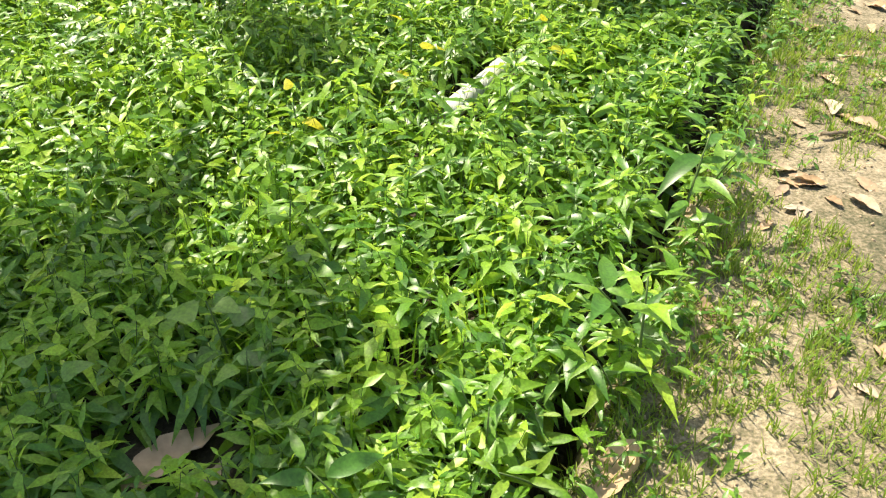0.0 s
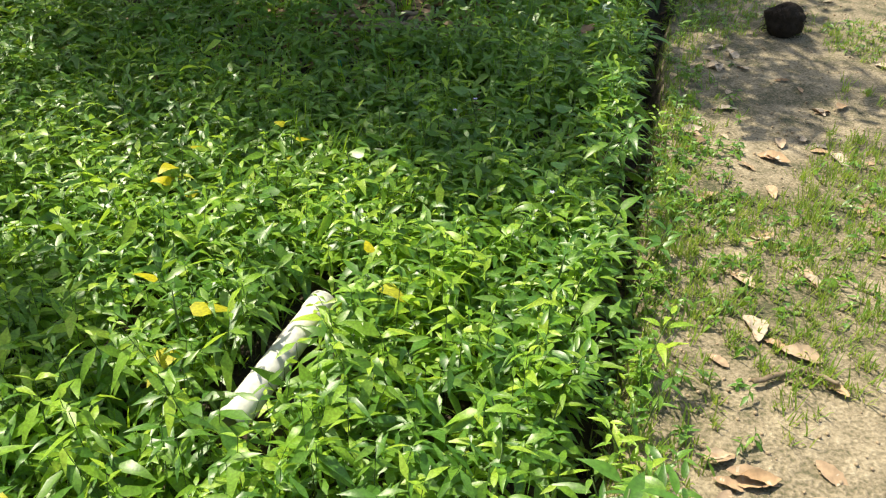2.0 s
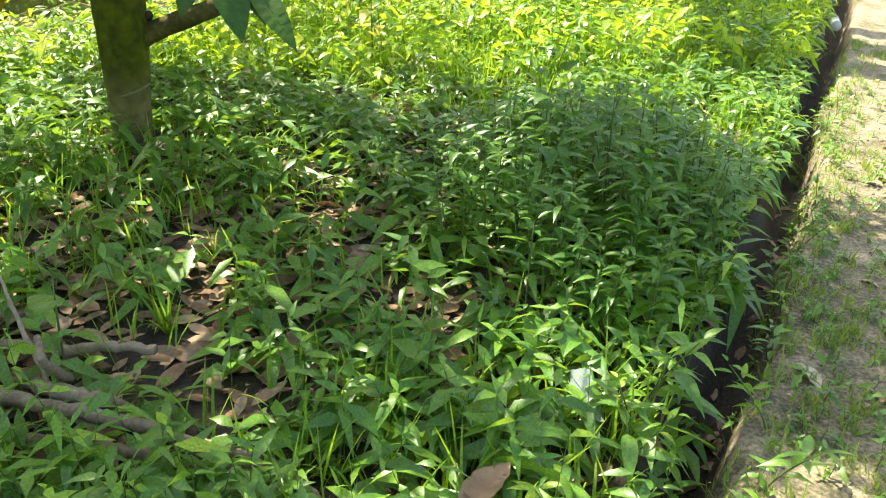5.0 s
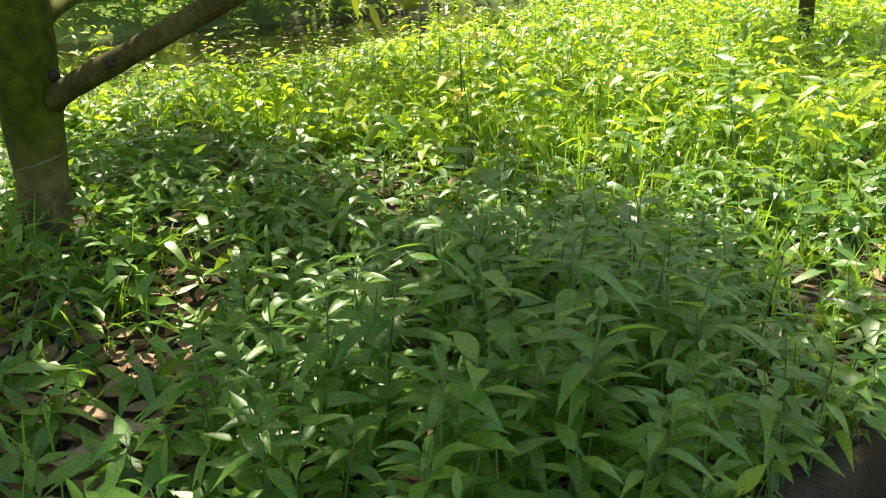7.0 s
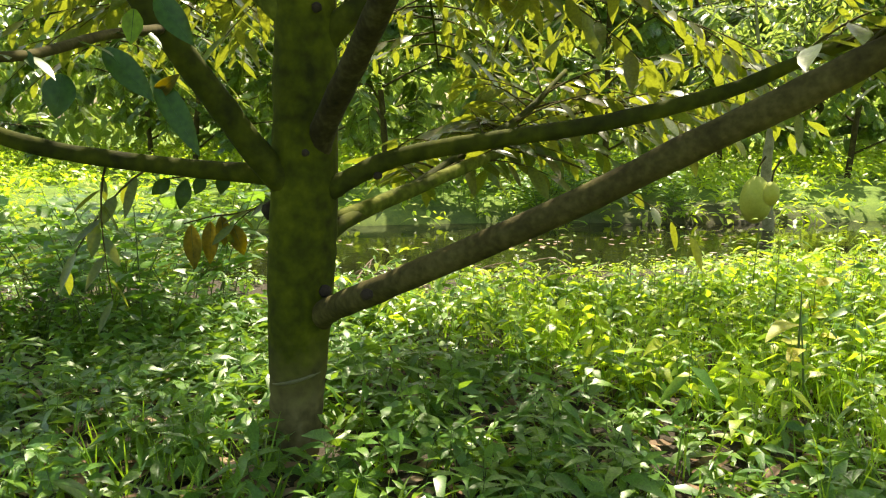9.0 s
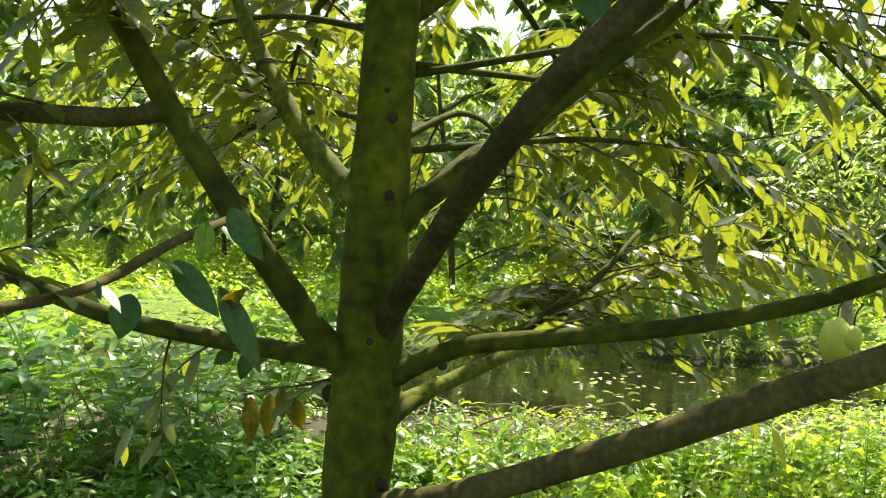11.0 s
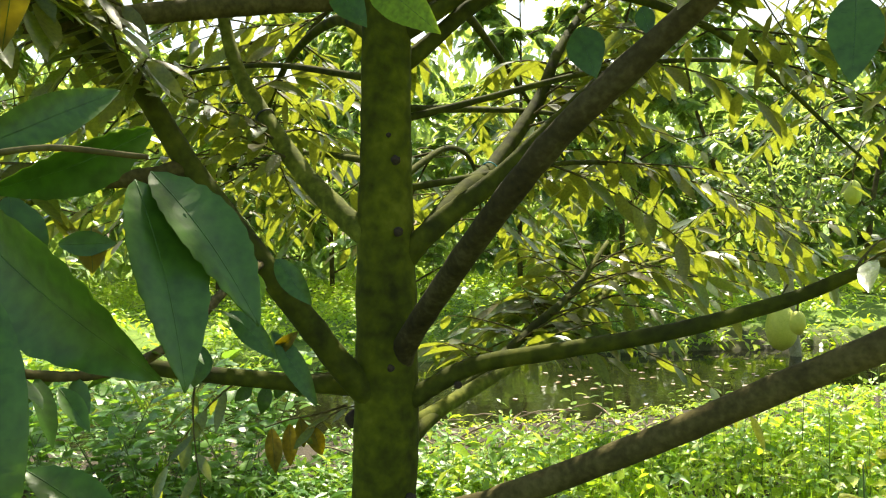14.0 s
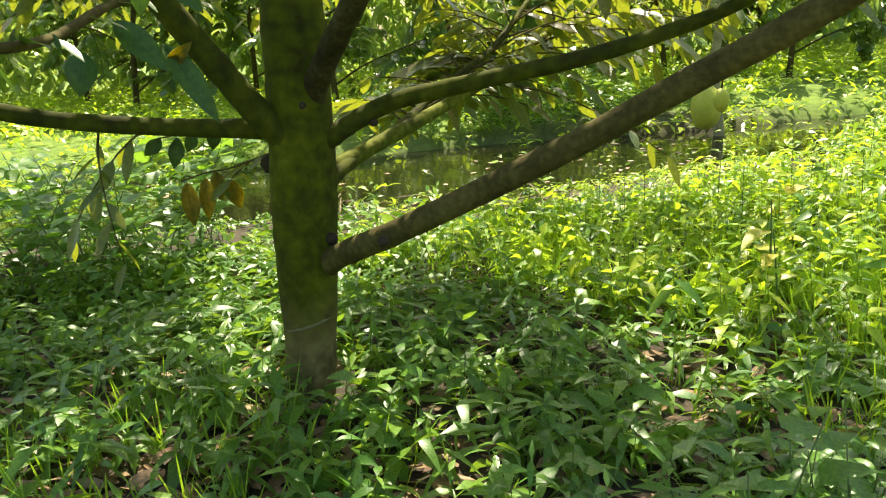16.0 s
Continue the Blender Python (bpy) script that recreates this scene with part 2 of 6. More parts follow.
def ground_material():
    """Bare clay on the path, dark humus on the bed and under the water, told apart by the vertex layer "soil"."""
    m, nodes, links, b = material("orchard_soil")
    coord = nodes.new("ShaderNodeTexCoord")
    tex = []
    for scale, detail in ((1.6, 6), (11.0, 7), (75.0, 5)):
        t = nodes.new("ShaderNodeTexNoise")
        t.inputs["Scale"].default_value, t.inputs["Detail"].default_value = scale, detail
        links.new(coord.outputs["Object"], t.inputs["Vector"])
        tex.append(t)
    total = nodes.new("ShaderNodeMath")
    total.operation = "ADD"
    links.new(tex[0].outputs[0], total.inputs[0])
    links.new(tex[1].outputs[0], total.inputs[1])
    half = nodes.new("ShaderNodeMath")
    half.operation = "MULTIPLY_ADD"
    half.inputs[1].default_value = 0.31
    links.new(total.outputs[0], half.inputs[0])
    third = nodes.new("ShaderNodeMath")
    third.operation = "MULTIPLY"
    third.inputs[1].default_value = 0.38
    links.new(tex[2].outputs[0], third.inputs[0])
    links.new(third.outputs[0], half.inputs[2])
    clay = ramp(nodes, [(0.38, (0.06, 0.065, 0.03)), (0.45, (0.13, 0.115, 0.065)), (0.51, (0.235, 0.19, 0.125)), (0.58, (0.34, 0.28, 0.19)), (0.67, (0.48, 0.41, 0.3))])
    humus = ramp(nodes, [(0.3, (0.018, 0.014, 0.009)), (0.5, (0.045, 0.034, 0.02)), (0.7, (0.09, 0.07, 0.045))])
    links.new(half.outputs[0], clay.inputs[0])
    links.new(half.outputs[0], humus.inputs[0])
    layer, mix = nodes.new("ShaderNodeAttribute"), nodes.new("ShaderNodeMix")
    layer.attribute_name = "soil"
    mix.data_type = "RGBA"
    links.new(layer.outputs["Fac"], mix.inputs[0])
    links.new(humus.outputs[0], mix.inputs[6])
    links.new(clay.outputs[0], mix.inputs[7])
    turf, turf_layer, over = ramp(nodes, [(0.35, (0.05, 0.09, 0.015)), (0.5, (0.12, 0.2, 0.02)), (0.65, (0.22, 0.3, 0.035))]), nodes.new("ShaderNodeAttribute"), nodes.new("ShaderNodeMix")
    turf_layer.attribute_name, over.data_type = "turf", "RGBA"
    links.new(half.outputs[0], turf.inputs[0])
    links.new(turf_layer.outputs["Fac"], over.inputs[0])
    links.new(mix.outputs[2], over.inputs[6])
    links.new(turf.outputs[0], over.inputs[7])
    links.new(over.outputs[2], b.inputs["Base Color"])
    b.inputs["Roughness"].default_value = 0.95
    bump = nodes.new("ShaderNodeBump")
    bump.inputs["Strength"].default_value, bump.inputs["Distance"].default_value = 0.9, 0.03
    links.new(half.outputs[0], bump.inputs["Height"])
    links.new(bump.outputs[0], b.inputs["Normal"])
    return m


def water_material():
    m, nodes, links, b = material("canal_water")
    b.inputs["Base Color"].default_value = (0.012, 0.013, 0.005, 1)
    b.inputs["Roughness"].default_value = 0.06
    b.inputs["IOR"].default_value = 1.33
    coord, t, bump = nodes.new("ShaderNodeTexCoord"), nodes.new("ShaderNodeTexNoise"), nodes.new("ShaderNodeBump")
    t.inputs["Scale"].default_value, t.inputs["Detail"].default_value = 3.0, 3
    links.new(coord.outputs["Object"], t.inputs["Vector"])
    bump.inputs["Strength"].default_value, bump.inputs["Distance"].default_value = 0.1, 0.05
    links.new(t.outputs[0], bump.inputs["Height"])
    links.new(bump.outputs[0], b.inputs["Normal"])
    return m


SOIL, WATER = ground_material(), water_material()

# ---- mesh tools ----


def mesh_of(name, verts, faces, mat, smooth=True):
    me = bpy.data.meshes.new(name)
    me.from_pydata(verts if isinstance(verts, list) else verts.tolist(), [], faces if isinstance(faces, list) else faces.tolist())
    me.materials.append(mat)
    if smooth:
        me.shade_smooth()
    return me


def part(name, data, parent=None, label=""):
    ob = new(name, data)
    if parent is not None:
        ob.parent = parent
    return tagged(ob, label)


def thing(name, x, y, z, label, category, group="", turn=0.0):
    ob = new(name)
    ob.matrix_basis = pose(x, y, z, 0, 0, turn)
    return tagged(ob, label, category, group)


def unit(v):
    return v / np.maximum(np.linalg.norm(v, axis=-1, keepdims=True), 1e-9)


def blade_template(segments, shape, fold=0.18, cols=3):
    """A blade along +y, one long, its half width 1 at x: points, quads."""
    ys = np.linspace(0, 1, segments + 1)
    pts, faces = [], []
    for y in ys:
        w = shape(y)
        for x in ((-1, 0, 1) if cols == 3 else (-1, 1)):
            pts.append((x * w, y, fold * abs(x) * w))
    for i in range(segments):
        for c in range(cols - 1):
            a = i * cols + c
            faces.append((a, a + 1, a + cols + 1, a + cols))
    return np.array(pts), np.array(faces)


def lance(y):
    return max(0.015, (max(0.0, math.sin(math.pi * min(1, y ** 0.75))) ** 0.9) * (1 - 0.25 * y) * (1 - 0.45 * y ** 3))


def oblong(y):
    return max(0.03, abs(math.sin(math.pi * y ** 0.92)) ** 0.62 * (1 - 0.35 * max(0.0, y - 0.75) / 0.25)) if 0 < y < 1 else 0.03


def heart(y):
    return max(0.02, (1 - y) ** 0.75 * (0.55 + min(1, y * 7) * 0.5)) if y < 1 else 0.02


def ribbon(y):
    return max(0.03, (1 - y) ** 0.6 * min(1, 0.5 + y * 4))


LANCE3, LANCE4, LANCE2 = blade_template(3, lance), blade_template(8, lance, 0.3), blade_template(2, lance, 0.0)
OBLONG4, OBLONG10 = blade_template(4, oblong), blade_template(12, oblong)
def broad(y):
    return max(0.03, abs(math.sin(math.pi * y ** 0.7)) ** 0.7 * (1 - 0.3 * max(0.0, y - 0.7) / 0.3)) if 0 < y < 1 else 0.03


def oval(y):
    return max(0.02, abs(math.sin(math.pi * y ** 0.9)) ** 0.72 * (1 - 0.3 * y ** 4)) if 0 < y < 1 else 0.02


def long_oval(y):
    return max(0.02, ((1 - abs(2 * y - 0.96) ** 2.3) ** 0.62 if abs(2 * y - 0.96) < 1 else 0.0) * (1 - 0.5 * max(0.0, y - 0.55) / 0.45) * (1 - 0.3 * max(0.0, 0.3 - y) / 0.3))


FOLDED, OVAL = blade_template(22, oval, 0.42), blade_template(22, long_oval, 0.16)
HEART5, RIBBON4 = blade_template(6, heart, 0.1), blade_template(4, ribbon, 0.25, 2)


def blades(template, base, along, up, length, width, droop):
    """Points and quads of many blades: base, direction, rough normal, length, half width and droop of each."""
    pts, quads = template
    along = unit(along)
    side = unit(np.cross(along, up))
    normal = np.cross(side, along)
    n, k = len(base), len(pts)
    y, x, h = pts[:, 1], pts[:, 0], pts[:, 2]
    L, W, d = (np.broadcast_to(np.asarray(a, float), (n,))[:, None, None] for a in (length, width, droop))
    out = base[:, None] + along[:, None] * (y[None, :, None] * L) + side[:, None] * (x[None, :, None] * W) + normal[:, None] * (h[None, :, None] * W)
    out = out - np.array((0, 0, 1.0)) * (d * L * (y ** 2)[None, :, None])
    faces = (quads[None] + (np.arange(n) * k)[:, None, None]).reshape(-1, 4)
    return out.reshape(-1, 3), faces


def joined(pieces):
    verts, faces, at = [], [], 0
    for v, f in pieces:
        verts.append(v)
        faces.append(np.asarray(f) + at)
        at += len(v)
    return np.concatenate(verts), np.concatenate(faces)


def fast_mesh(name, verts, quads, mat):
    """A mesh of quads from arrays."""
    me = bpy.data.meshes.new(name)
    n, f = len(verts), len(quads)
    me.vertices.add(n)
    me.vertices.foreach_set("co", np.ascontiguousarray(verts, dtype=np.float32).ravel())
    me.loops.add(4 * f)
    me.loops.foreach_set("vertex_index", np.ascontiguousarray(quads, dtype=np.int32).ravel())
    me.polygons.add(f)
    me.polygons.foreach_set("loop_start", np.arange(0, 4 * f, 4, dtype=np.int32))
    me.update(calc_edges=True)
    me.materials.append(mat)
    me.shade_smooth()
    return me


def curve_points(ctrl, steps):
    """Catmull-Rom through the control points."""
    c = np.array(ctrl, float)
    c = np.vstack([2 * c[0] - c[1], c, 2 * c[-1] - c[-2]])
    out = []
    for i in range(1, len(c) - 2):
        for t in np.linspace(0, 1, steps, endpoint=False):
            a, b, d, e = c[i - 1], c[i], c[i + 1], c[i + 2]
            out.append(0.5 * (2 * b + (d - a) * t + (2 * a - 5 * b + 4 * d - e) * t * t + (3 * b - a - 3 * d + e) * t ** 3))
    out.append(c[-2])
    return np.array(out)


def tube(line, radii, sides=10, lumps=0.0, seed=0):
    """Quads of a round limb along a line; uneven by lumps, closed at both ends by a small ring."""
    line = np.asarray(line, float)
    n = len(line)
    r = np.interp(np.linspace(0, 1, n), np.linspace(0, 1, len(radii)), radii)
    tangent = unit(np.gradient(line, axis=0))
    ref = np.array((0.0, 0.0, 1.0)) if abs(tangent[0][2]) < 0.9 else np.array((1.0, 0.0, 0.0))
    a = unit(np.cross(tangent, ref))
    b = np.cross(tangent, a)
    ang = np.linspace(0, 2 * math.pi, sides, endpoint=False)
    wob = np.random.default_rng(seed + 11)
    rad = r[:, None] * (1 + lumps * np.sin(ang * 2 + wob.uniform(0, 6))[None] * 0.6 + lumps * wob.normal(size=(n, 1)) * 0.5 + lumps * wob.normal(size=(n, sides)) * 0.35)
    ring = line[:, None] + rad[:, :, None] * (np.cos(ang)[None, :, None] * a[:, None] + np.sin(ang)[None, :, None] * b[:, None])
    verts = np.concatenate([line[:1] + 0 * ring[0] + (ring[0] - line[0]) * 0.02, ring.reshape(-1, 3), line[-1:] + (ring[-1] - line[-1]) * 0.02])
    faces = []
    for i in range(n + 1):
        for j in range(sides):
            faces.append((i * sides + j, i * sides + (j + 1) % sides, (i + 1) * sides + (j + 1) % sides, (i + 1) * sides + j))
    return verts, np.array(faces)


# ---- ground plan ----
ORIGIN, AHEAD, RIGHT = np.array((0.48, 1.64)), np.array((0.42, 0.9075)), np.array((0.9075, -0.42))
STAND, VIEW, ACROSS = np.array((2.7, 6.5)), np.array((-0.719, 0.695)), np.array((0.695, 0.719))
TREE = np.array((0.40, 8.26))
MOUND = np.array((2.45, 7.7))
LITTER_AT = np.array((0.8, 7.2))
WATER_Z = -0.25


def to_path(x, y):
    d = np.stack([x - ORIGIN[0], y - ORIGIN[1]], -1)
    return d @ AHEAD, d @ RIGHT


def from_path(s, n):
    return ORIGIN[0] + s * AHEAD[0] + n * RIGHT[0], ORIGIN[1] + s * AHEAD[1] + n * RIGHT[1]


def at_view(u, v):
    p = STAND + ACROSS * u + VIEW * v
    return float(p[0]), float(p[1])


def wave(x, y, f, seed):
    return (np.sin(x * f + seed) * np.cos(y * f * 1.13 + seed * 2.3) + np.sin((x + y) * f * 0.71 + seed * 1.7) + 0.5 * np.sin((x * 1.9 - y * 1.3) * f + seed * 3.1)) / 2.5


def smooth01(a):
    a = np.clip(a, 0, 1)
    return a * a * (3 - 2 * a)


def canal_depth(x, y):
    """0 on the banks to 1 in the middle of the canal."""
    d = np.stack([x - STAND[0], y - STAND[1]], -1)
    u, v = d @ ACROSS, d @ VIEW
    near, far = 7.2 + 0.27 * np.maximum(u, -1.3) + 0.3 * wave(x, y, 0.9, 2.0), 11.0 + 0.1 * u - 0.35 * np.maximum(-u - 2.0, 0.0) + 0.3 * wave(x, y, 0.8, 5.0)
    inside = np.minimum(v - near, far - v)
    return smooth01((inside + 0.5) / 1.0), v - far


def ground_z(x, y):
    x, y = np.asarray(x, float), np.asarray(y, float)
    s, n = to_path(x, y)
    edge = n + 0.045 * wave(s, 0 * s, 1.9, 1.0) + 0.025 * wave(s, 0 * s, 7.1, 4.0) + 0.012 * wave(s, n, 19.0, 2.0)
    z = np.where(edge > -0.14, -0.14, -0.12) + 0.012 * wave(x, y, 3.0, 0.0) + 0.007 * wave(x, y, 11.0, 3.0) + 0.004 * wave(x, y, 27.0, 5.0)
    z = z - 0.26 * smooth01((edge + 0.17 + 0.03 * smooth01((s - 2.0) / 2.5)) / 0.08) * smooth01((0.03 - edge) / 0.07)
    z = z + 0.02 * np.exp(-((edge - 0.08) / 0.07) ** 2)
    z = z + 0.13 * np.exp(-((x - TREE[0]) ** 2 + (y - TREE[1]) ** 2) / 1.3 ** 2) * (edge < -0.3)
    c, beyond = canal_depth(x, y)
    z = z - 0.5 * c
    z = z + 0.25 * smooth01((beyond - 0.2) / 1.5)
    return z


def lines(near, step, far):
    """Grid lines: even over the near stretch, then ever wider out to far on both sides."""
    core = list(np.arange(near[0], near[1], step))
    lo, hi, d = [], [], step
    a, b = near[0], core[-1]
    while b < far:
        d *= 1.35
        a, b = a - d, b + d
        lo.insert(0, a)
        hi.append(b)
    return np.array(lo + core + hi)


def build_ground():
    s = lines((-4.0, 16.0), 0.1, 600)
    fine = np.concatenate([np.arange(-14, -1.0, 0.14), np.arange(-1.0, -0.5, 0.06), np.arange(-0.5, 0.2, 0.025), np.arange(0.2, 3.0, 0.08)])
    wide = lines((-14.0, 3.0), 0.5, 600)
    n = np.concatenate([wide[wide < -14], fine, wide[wide > 3.0]])
    S, N = np.meshgrid(s, n)
    x, y = from_path(S.ravel(), N.ravel())
    z = ground_z(x, y)
    rows, cols = S.shape
    i = np.arange((rows - 1) * cols).reshape(rows - 1, cols)[:, :-1].ravel()
    quads = np.stack([i, i + cols, i + cols + 1, i + 1], 1)
    me = fast_mesh("ground", np.stack([x, y, z], 1), quads, SOIL)
    soil = me.attributes.new("soil", "FLOAT", "POINT")
    nn = N.ravel()
    clay = smooth01((nn + 0.05 + 0.04 * wave(x, y, 5.0, 1.0)) / 0.06) * (1 - smooth01((nn - 2.3) / 0.5))
    far_clay = 0.55 * smooth01((canal_depth(x, y)[1] + 0.2) / 0.8) * smooth01(wave(x, y, 0.9, 6.0) * 1.5)
    soil.data.foreach_set("value", np.maximum(clay, far_clay).astype(np.float32))
    turf = me.attributes.new("turf", "FLOAT", "POINT")
    away = smooth01((S.ravel() - 13) / 3) * (nn < -0.3) + smooth01((nn - 2.4) / 0.5) + smooth01((canal_depth(x, y)[1] - 0.6 + 0.5 * wave(x, y, 1.3, 3.0)) / 0.8) * (1 - 0.8 * far_clay) + smooth01((-nn - 9) / 3)
    turf.data.foreach_set("value", np.clip(away, 0, 1).astype(np.float32))
    tagged(new("ground", me), "orchard soil, bare clay on the path and dark humus on the bed", "ground", kind="structure")


build_ground()


def build_water():
    u = np.linspace(-14, 10, 40)
    verts, quads = [], []
    for k in u:
        for v in (6.2 + 0.27 * max(k, -1.3), 12.2 + 0.1 * k):
            p = STAND + ACROSS * k + VIEW * v
            verts.append((p[0], p[1], WATER_Z))
    quads = [(2 * i, 2 * i + 2, 2 * i + 3, 2 * i + 1) for i in range(len(u) - 1)]
    tagged(new("water", mesh_of("water", verts, quads, WATER)), "still dark canal water between the orchard beds", "water", kind="structure")


build_water()


# ---- the durian tree ----
def twig_leaves(line, count, length, seed, spread=0.5, broadness=(0.14, 0.19)):
    """Blades in two rows along a twig, hanging from it."""
    g = np.random.default_rng(seed)
    k = np.linspace(0.15, 1.0, count)
    idx = k * (len(line) - 1)
    lo = np.minimum(idx.astype(int), len(line) - 2)
    base = line[lo] + (line[lo + 1] - line[lo]) * (idx - lo)[:, None]
    tangent = unit(line[lo + 1] - line[lo])
    side = unit(np.cross(tangent, (0, 0, 1.0))) * np.where(np.arange(count) % 2, 1, -1)[:, None]
    along = tangent * 0.5 + side * (spread + 0.2) + np.array((0, 0, -0.38)) + g.normal(size=(count, 3)) * 0.2
    up = side * 0.3 + np.array((0, 0, 1.0)) + g.normal(size=(count, 3)) * 0.42
    L = length * g.uniform(0.7, 1.15, count)
    return blades(OBLONG4, base, along, up, L, L * g.uniform(*broadness, count), g.uniform(0.0, 0.3, count))


def droop_twig(start, direction, length, droop, g, steps=7):
    k = np.linspace(0, 1, steps)[:, None]
    d = unit(np.asarray(direction, float))
    bend = unit(np.cross(d, (0, 0, 1.0))) * g.normal() * 0.12
    return np.asarray(start) + d * k * length + np.array((0, 0, -1.0)) * droop * length * k ** 2 + bend * length * k ** 2


def build_durian_tree():
    tree = thing("durian_tree", TREE[0], TREE[1], -0.12, "young durian tree with mossy green trunk and low spreading limbs", "tree")
    off = np.array((TREE[0], TREE[1], -0.12))
    g = np.random.default_rng(3)
    shape = [(0.345, 8.20, -0.15, 0.098), (0.365, 8.214, 0.06, 0.091), (0.375, 8.225, 0.25, 0.096), (0.383, 8.233, 0.45, 0.107), (0.386, 8.246, 0.65, 0.117), (0.386, 8.262, 0.85, 0.118), (0.38, 8.283, 1.2, 0.11), (0.372, 8.301, 1.57, 0.103), (0.369, 8.317, 1.85, 0.093), (0.366, 8.336, 2.2, 0.089), (0.355, 8.395, 3.2, 0.07), (0.375, 8.42, 4.6, 0.02)]
    trunk_line = curve_points([p[:3] for p in shape], 6)
    v, f = tube(trunk_line, [p[3] for p in shape], 28, 0.03, 1)
    trunk = part("trunk", fast_mesh("trunk", v - off, f, TRUNK_BARK), tree)
    limbs = [
        ([(0.43, 8.28, 0.50), (0.56, 8.25, 0.56), (0.94, 8.2, 0.71), (1.43, 8.34, 0.95), (1.78, 8.44, 1.14), (1.99, 8.49, 1.25), (2.35, 8.59, 1.46)], [0.056, 0.043, 0.039, 0.037, 0.036, 0.036, 0.024], BROWN_BARK),
        ([(0.42, 8.30, 0.92), (0.50, 8.36, 0.98), (0.61, 8.50, 1.06), (0.89, 8.65, 1.12), (1.18, 8.90, 1.18), (1.47, 9.14, 1.28), (1.72, 9.28, 1.40), (2.2, 9.6, 1.6)], [0.05, 0.036, 0.033, 0.03, 0.028, 0.025, 0.02, 0.012], BARK),
        ([(0.42, 8.30, 1.02), (0.50, 8.27, 1.15), (0.79, 8.20, 1.38), (1.10, 8.11, 1.59), (1.34, 8.10, 1.78), (1.56, 8.12, 1.93), (2.1, 8.2, 2.3)], [0.045, 0.042, 0.039, 0.037, 0.036, 0.035, 0.024], DARK_BARK),
        ([(0.41, 8.33, 1.45), (0.46, 8.40, 1.52), (0.39, 8.68, 1.70), (0.30, 8.96, 1.82), (0.22, 9.35, 2.13), (0.15, 9.60, 2.41), (0.0, 10.1, 2.8)], [0.045, 0.04, 0.036, 0.034, 0.03, 0.025, 0.015], BARK),
        ([(0.40, 8.32, 1.48), (0.33, 8.23, 1.55), (0.09, 8.17, 1.75), (-0.15, 8.13, 2.02), (-0.33, 8.10, 2.29), (-0.5, 8.1, 2.8)], [0.05, 0.046, 0.04, 0.034, 0.028, 0.018], LIT_LICHEN_BARK),
        ([(0.40, 8.28, 0.92), (0.37, 8.15, 1.02), (0.33, 7.98, 1.25), (0.29, 7.82, 1.48), (0.12, 7.67, 1.80), (0.11, 7.52, 2.04), (0.09, 7.36, 2.20), (0.1, 7.1, 2.6)], [0.06, 0.05, 0.046, 0.044, 0.04, 0.034, 0.03, 0.018], BARK),
        ([(0.13, 7.68, 1.79), (0.06, 7.56, 1.755), (-0.02, 7.4, 1.75), (-0.2, 7.05, 1.76), (-0.5, 6.6, 1.85)], [0.035, 0.03, 0.03, 0.026, 0.015], BROWN_BARK),
        ([(0.40, 8.27, 0.97), (0.31, 8.17, 1.00), (0.08, 7.99, 1.02), (-0.25, 7.71, 1.07), (-0.5, 7.50, 1.15), (-0.9, 7.15, 1.35)], [0.045, 0.036, 0.032, 0.031, 0.03, 0.018], BARK),
        ([(0.42, 8.31, 0.75), (0.40, 8.42, 0.82), (0.20, 8.91, 0.90), (0.10, 9.41, 1.07), (0.04, 9.80, 1.21), (-0.1, 10.3, 1.45)], [0.035, 0.028, 0.026, 0.024, 0.02, 0.012], BARK),
        ([(0.40, 8.33, 1.43), (0.478, 8.379, 1.519), (0.549, 8.495, 1.626), (0.642, 8.635, 1.743), (0.732, 8.786, 1.895), (0.824, 8.924, 2.039), (0.918, 9.064, 2.176), (1.1, 9.4, 2.5)], [0.05, 0.042, 0.038, 0.035, 0.033, 0.03, 0.028, 0.014], BARK),
        ([(0.38, 8.37, 2.42), (0.30, 8.27, 2.40), (0.25, 7.89, 2.33), (0.18, 7.54, 2.26), (0.15, 7.24, 2.19), (0.1, 6.7, 2.15)], [0.04, 0.036, 0.034, 0.033, 0.03, 0.018], BROWN_BARK),
    ]
    back = [
        ([(0.38, 8.38, 2.3), (0.1, 8.9, 2.55), (-0.25, 9.6, 2.45), (-0.5, 10.5, 1.9)], [0.035, 0.026, 0.016, 0.007], BARK),
        ([(0.38, 8.38, 2.15), (0.55, 8.9, 2.5), (0.85, 9.8, 2.4), (1.1, 10.8, 1.85)], [0.035, 0.026, 0.016, 0.007], BARK),
        ([(0.38, 8.36, 2.25), (0.9, 8.75, 2.55), (1.6, 9.3, 2.4), (2.4, 10.0, 1.9)], [0.035, 0.026, 0.016, 0.007], BARK),
        ([(0.37, 8.36, 2.2), (-0.3, 8.6, 2.5), (-1.1, 8.8, 2.4), (-2.0, 9.1, 1.9)], [0.035, 0.026, 0.016, 0.007], BARK),
        ([(0.37, 8.36, 2.5), (-0.4, 8.1, 2.85), (-1.2, 7.8, 2.95), (-2.1, 7.5, 2.8)], [0.035, 0.026, 0.016, 0.007], BARK),
        ([(0.38, 8.38, 1.75), (0.15, 8.85, 1.9), (-0.35, 9.5, 1.85), (-0.9, 10.1, 1.5)], [0.015, 0.012, 0.009, 0.004], BARK),
    ]
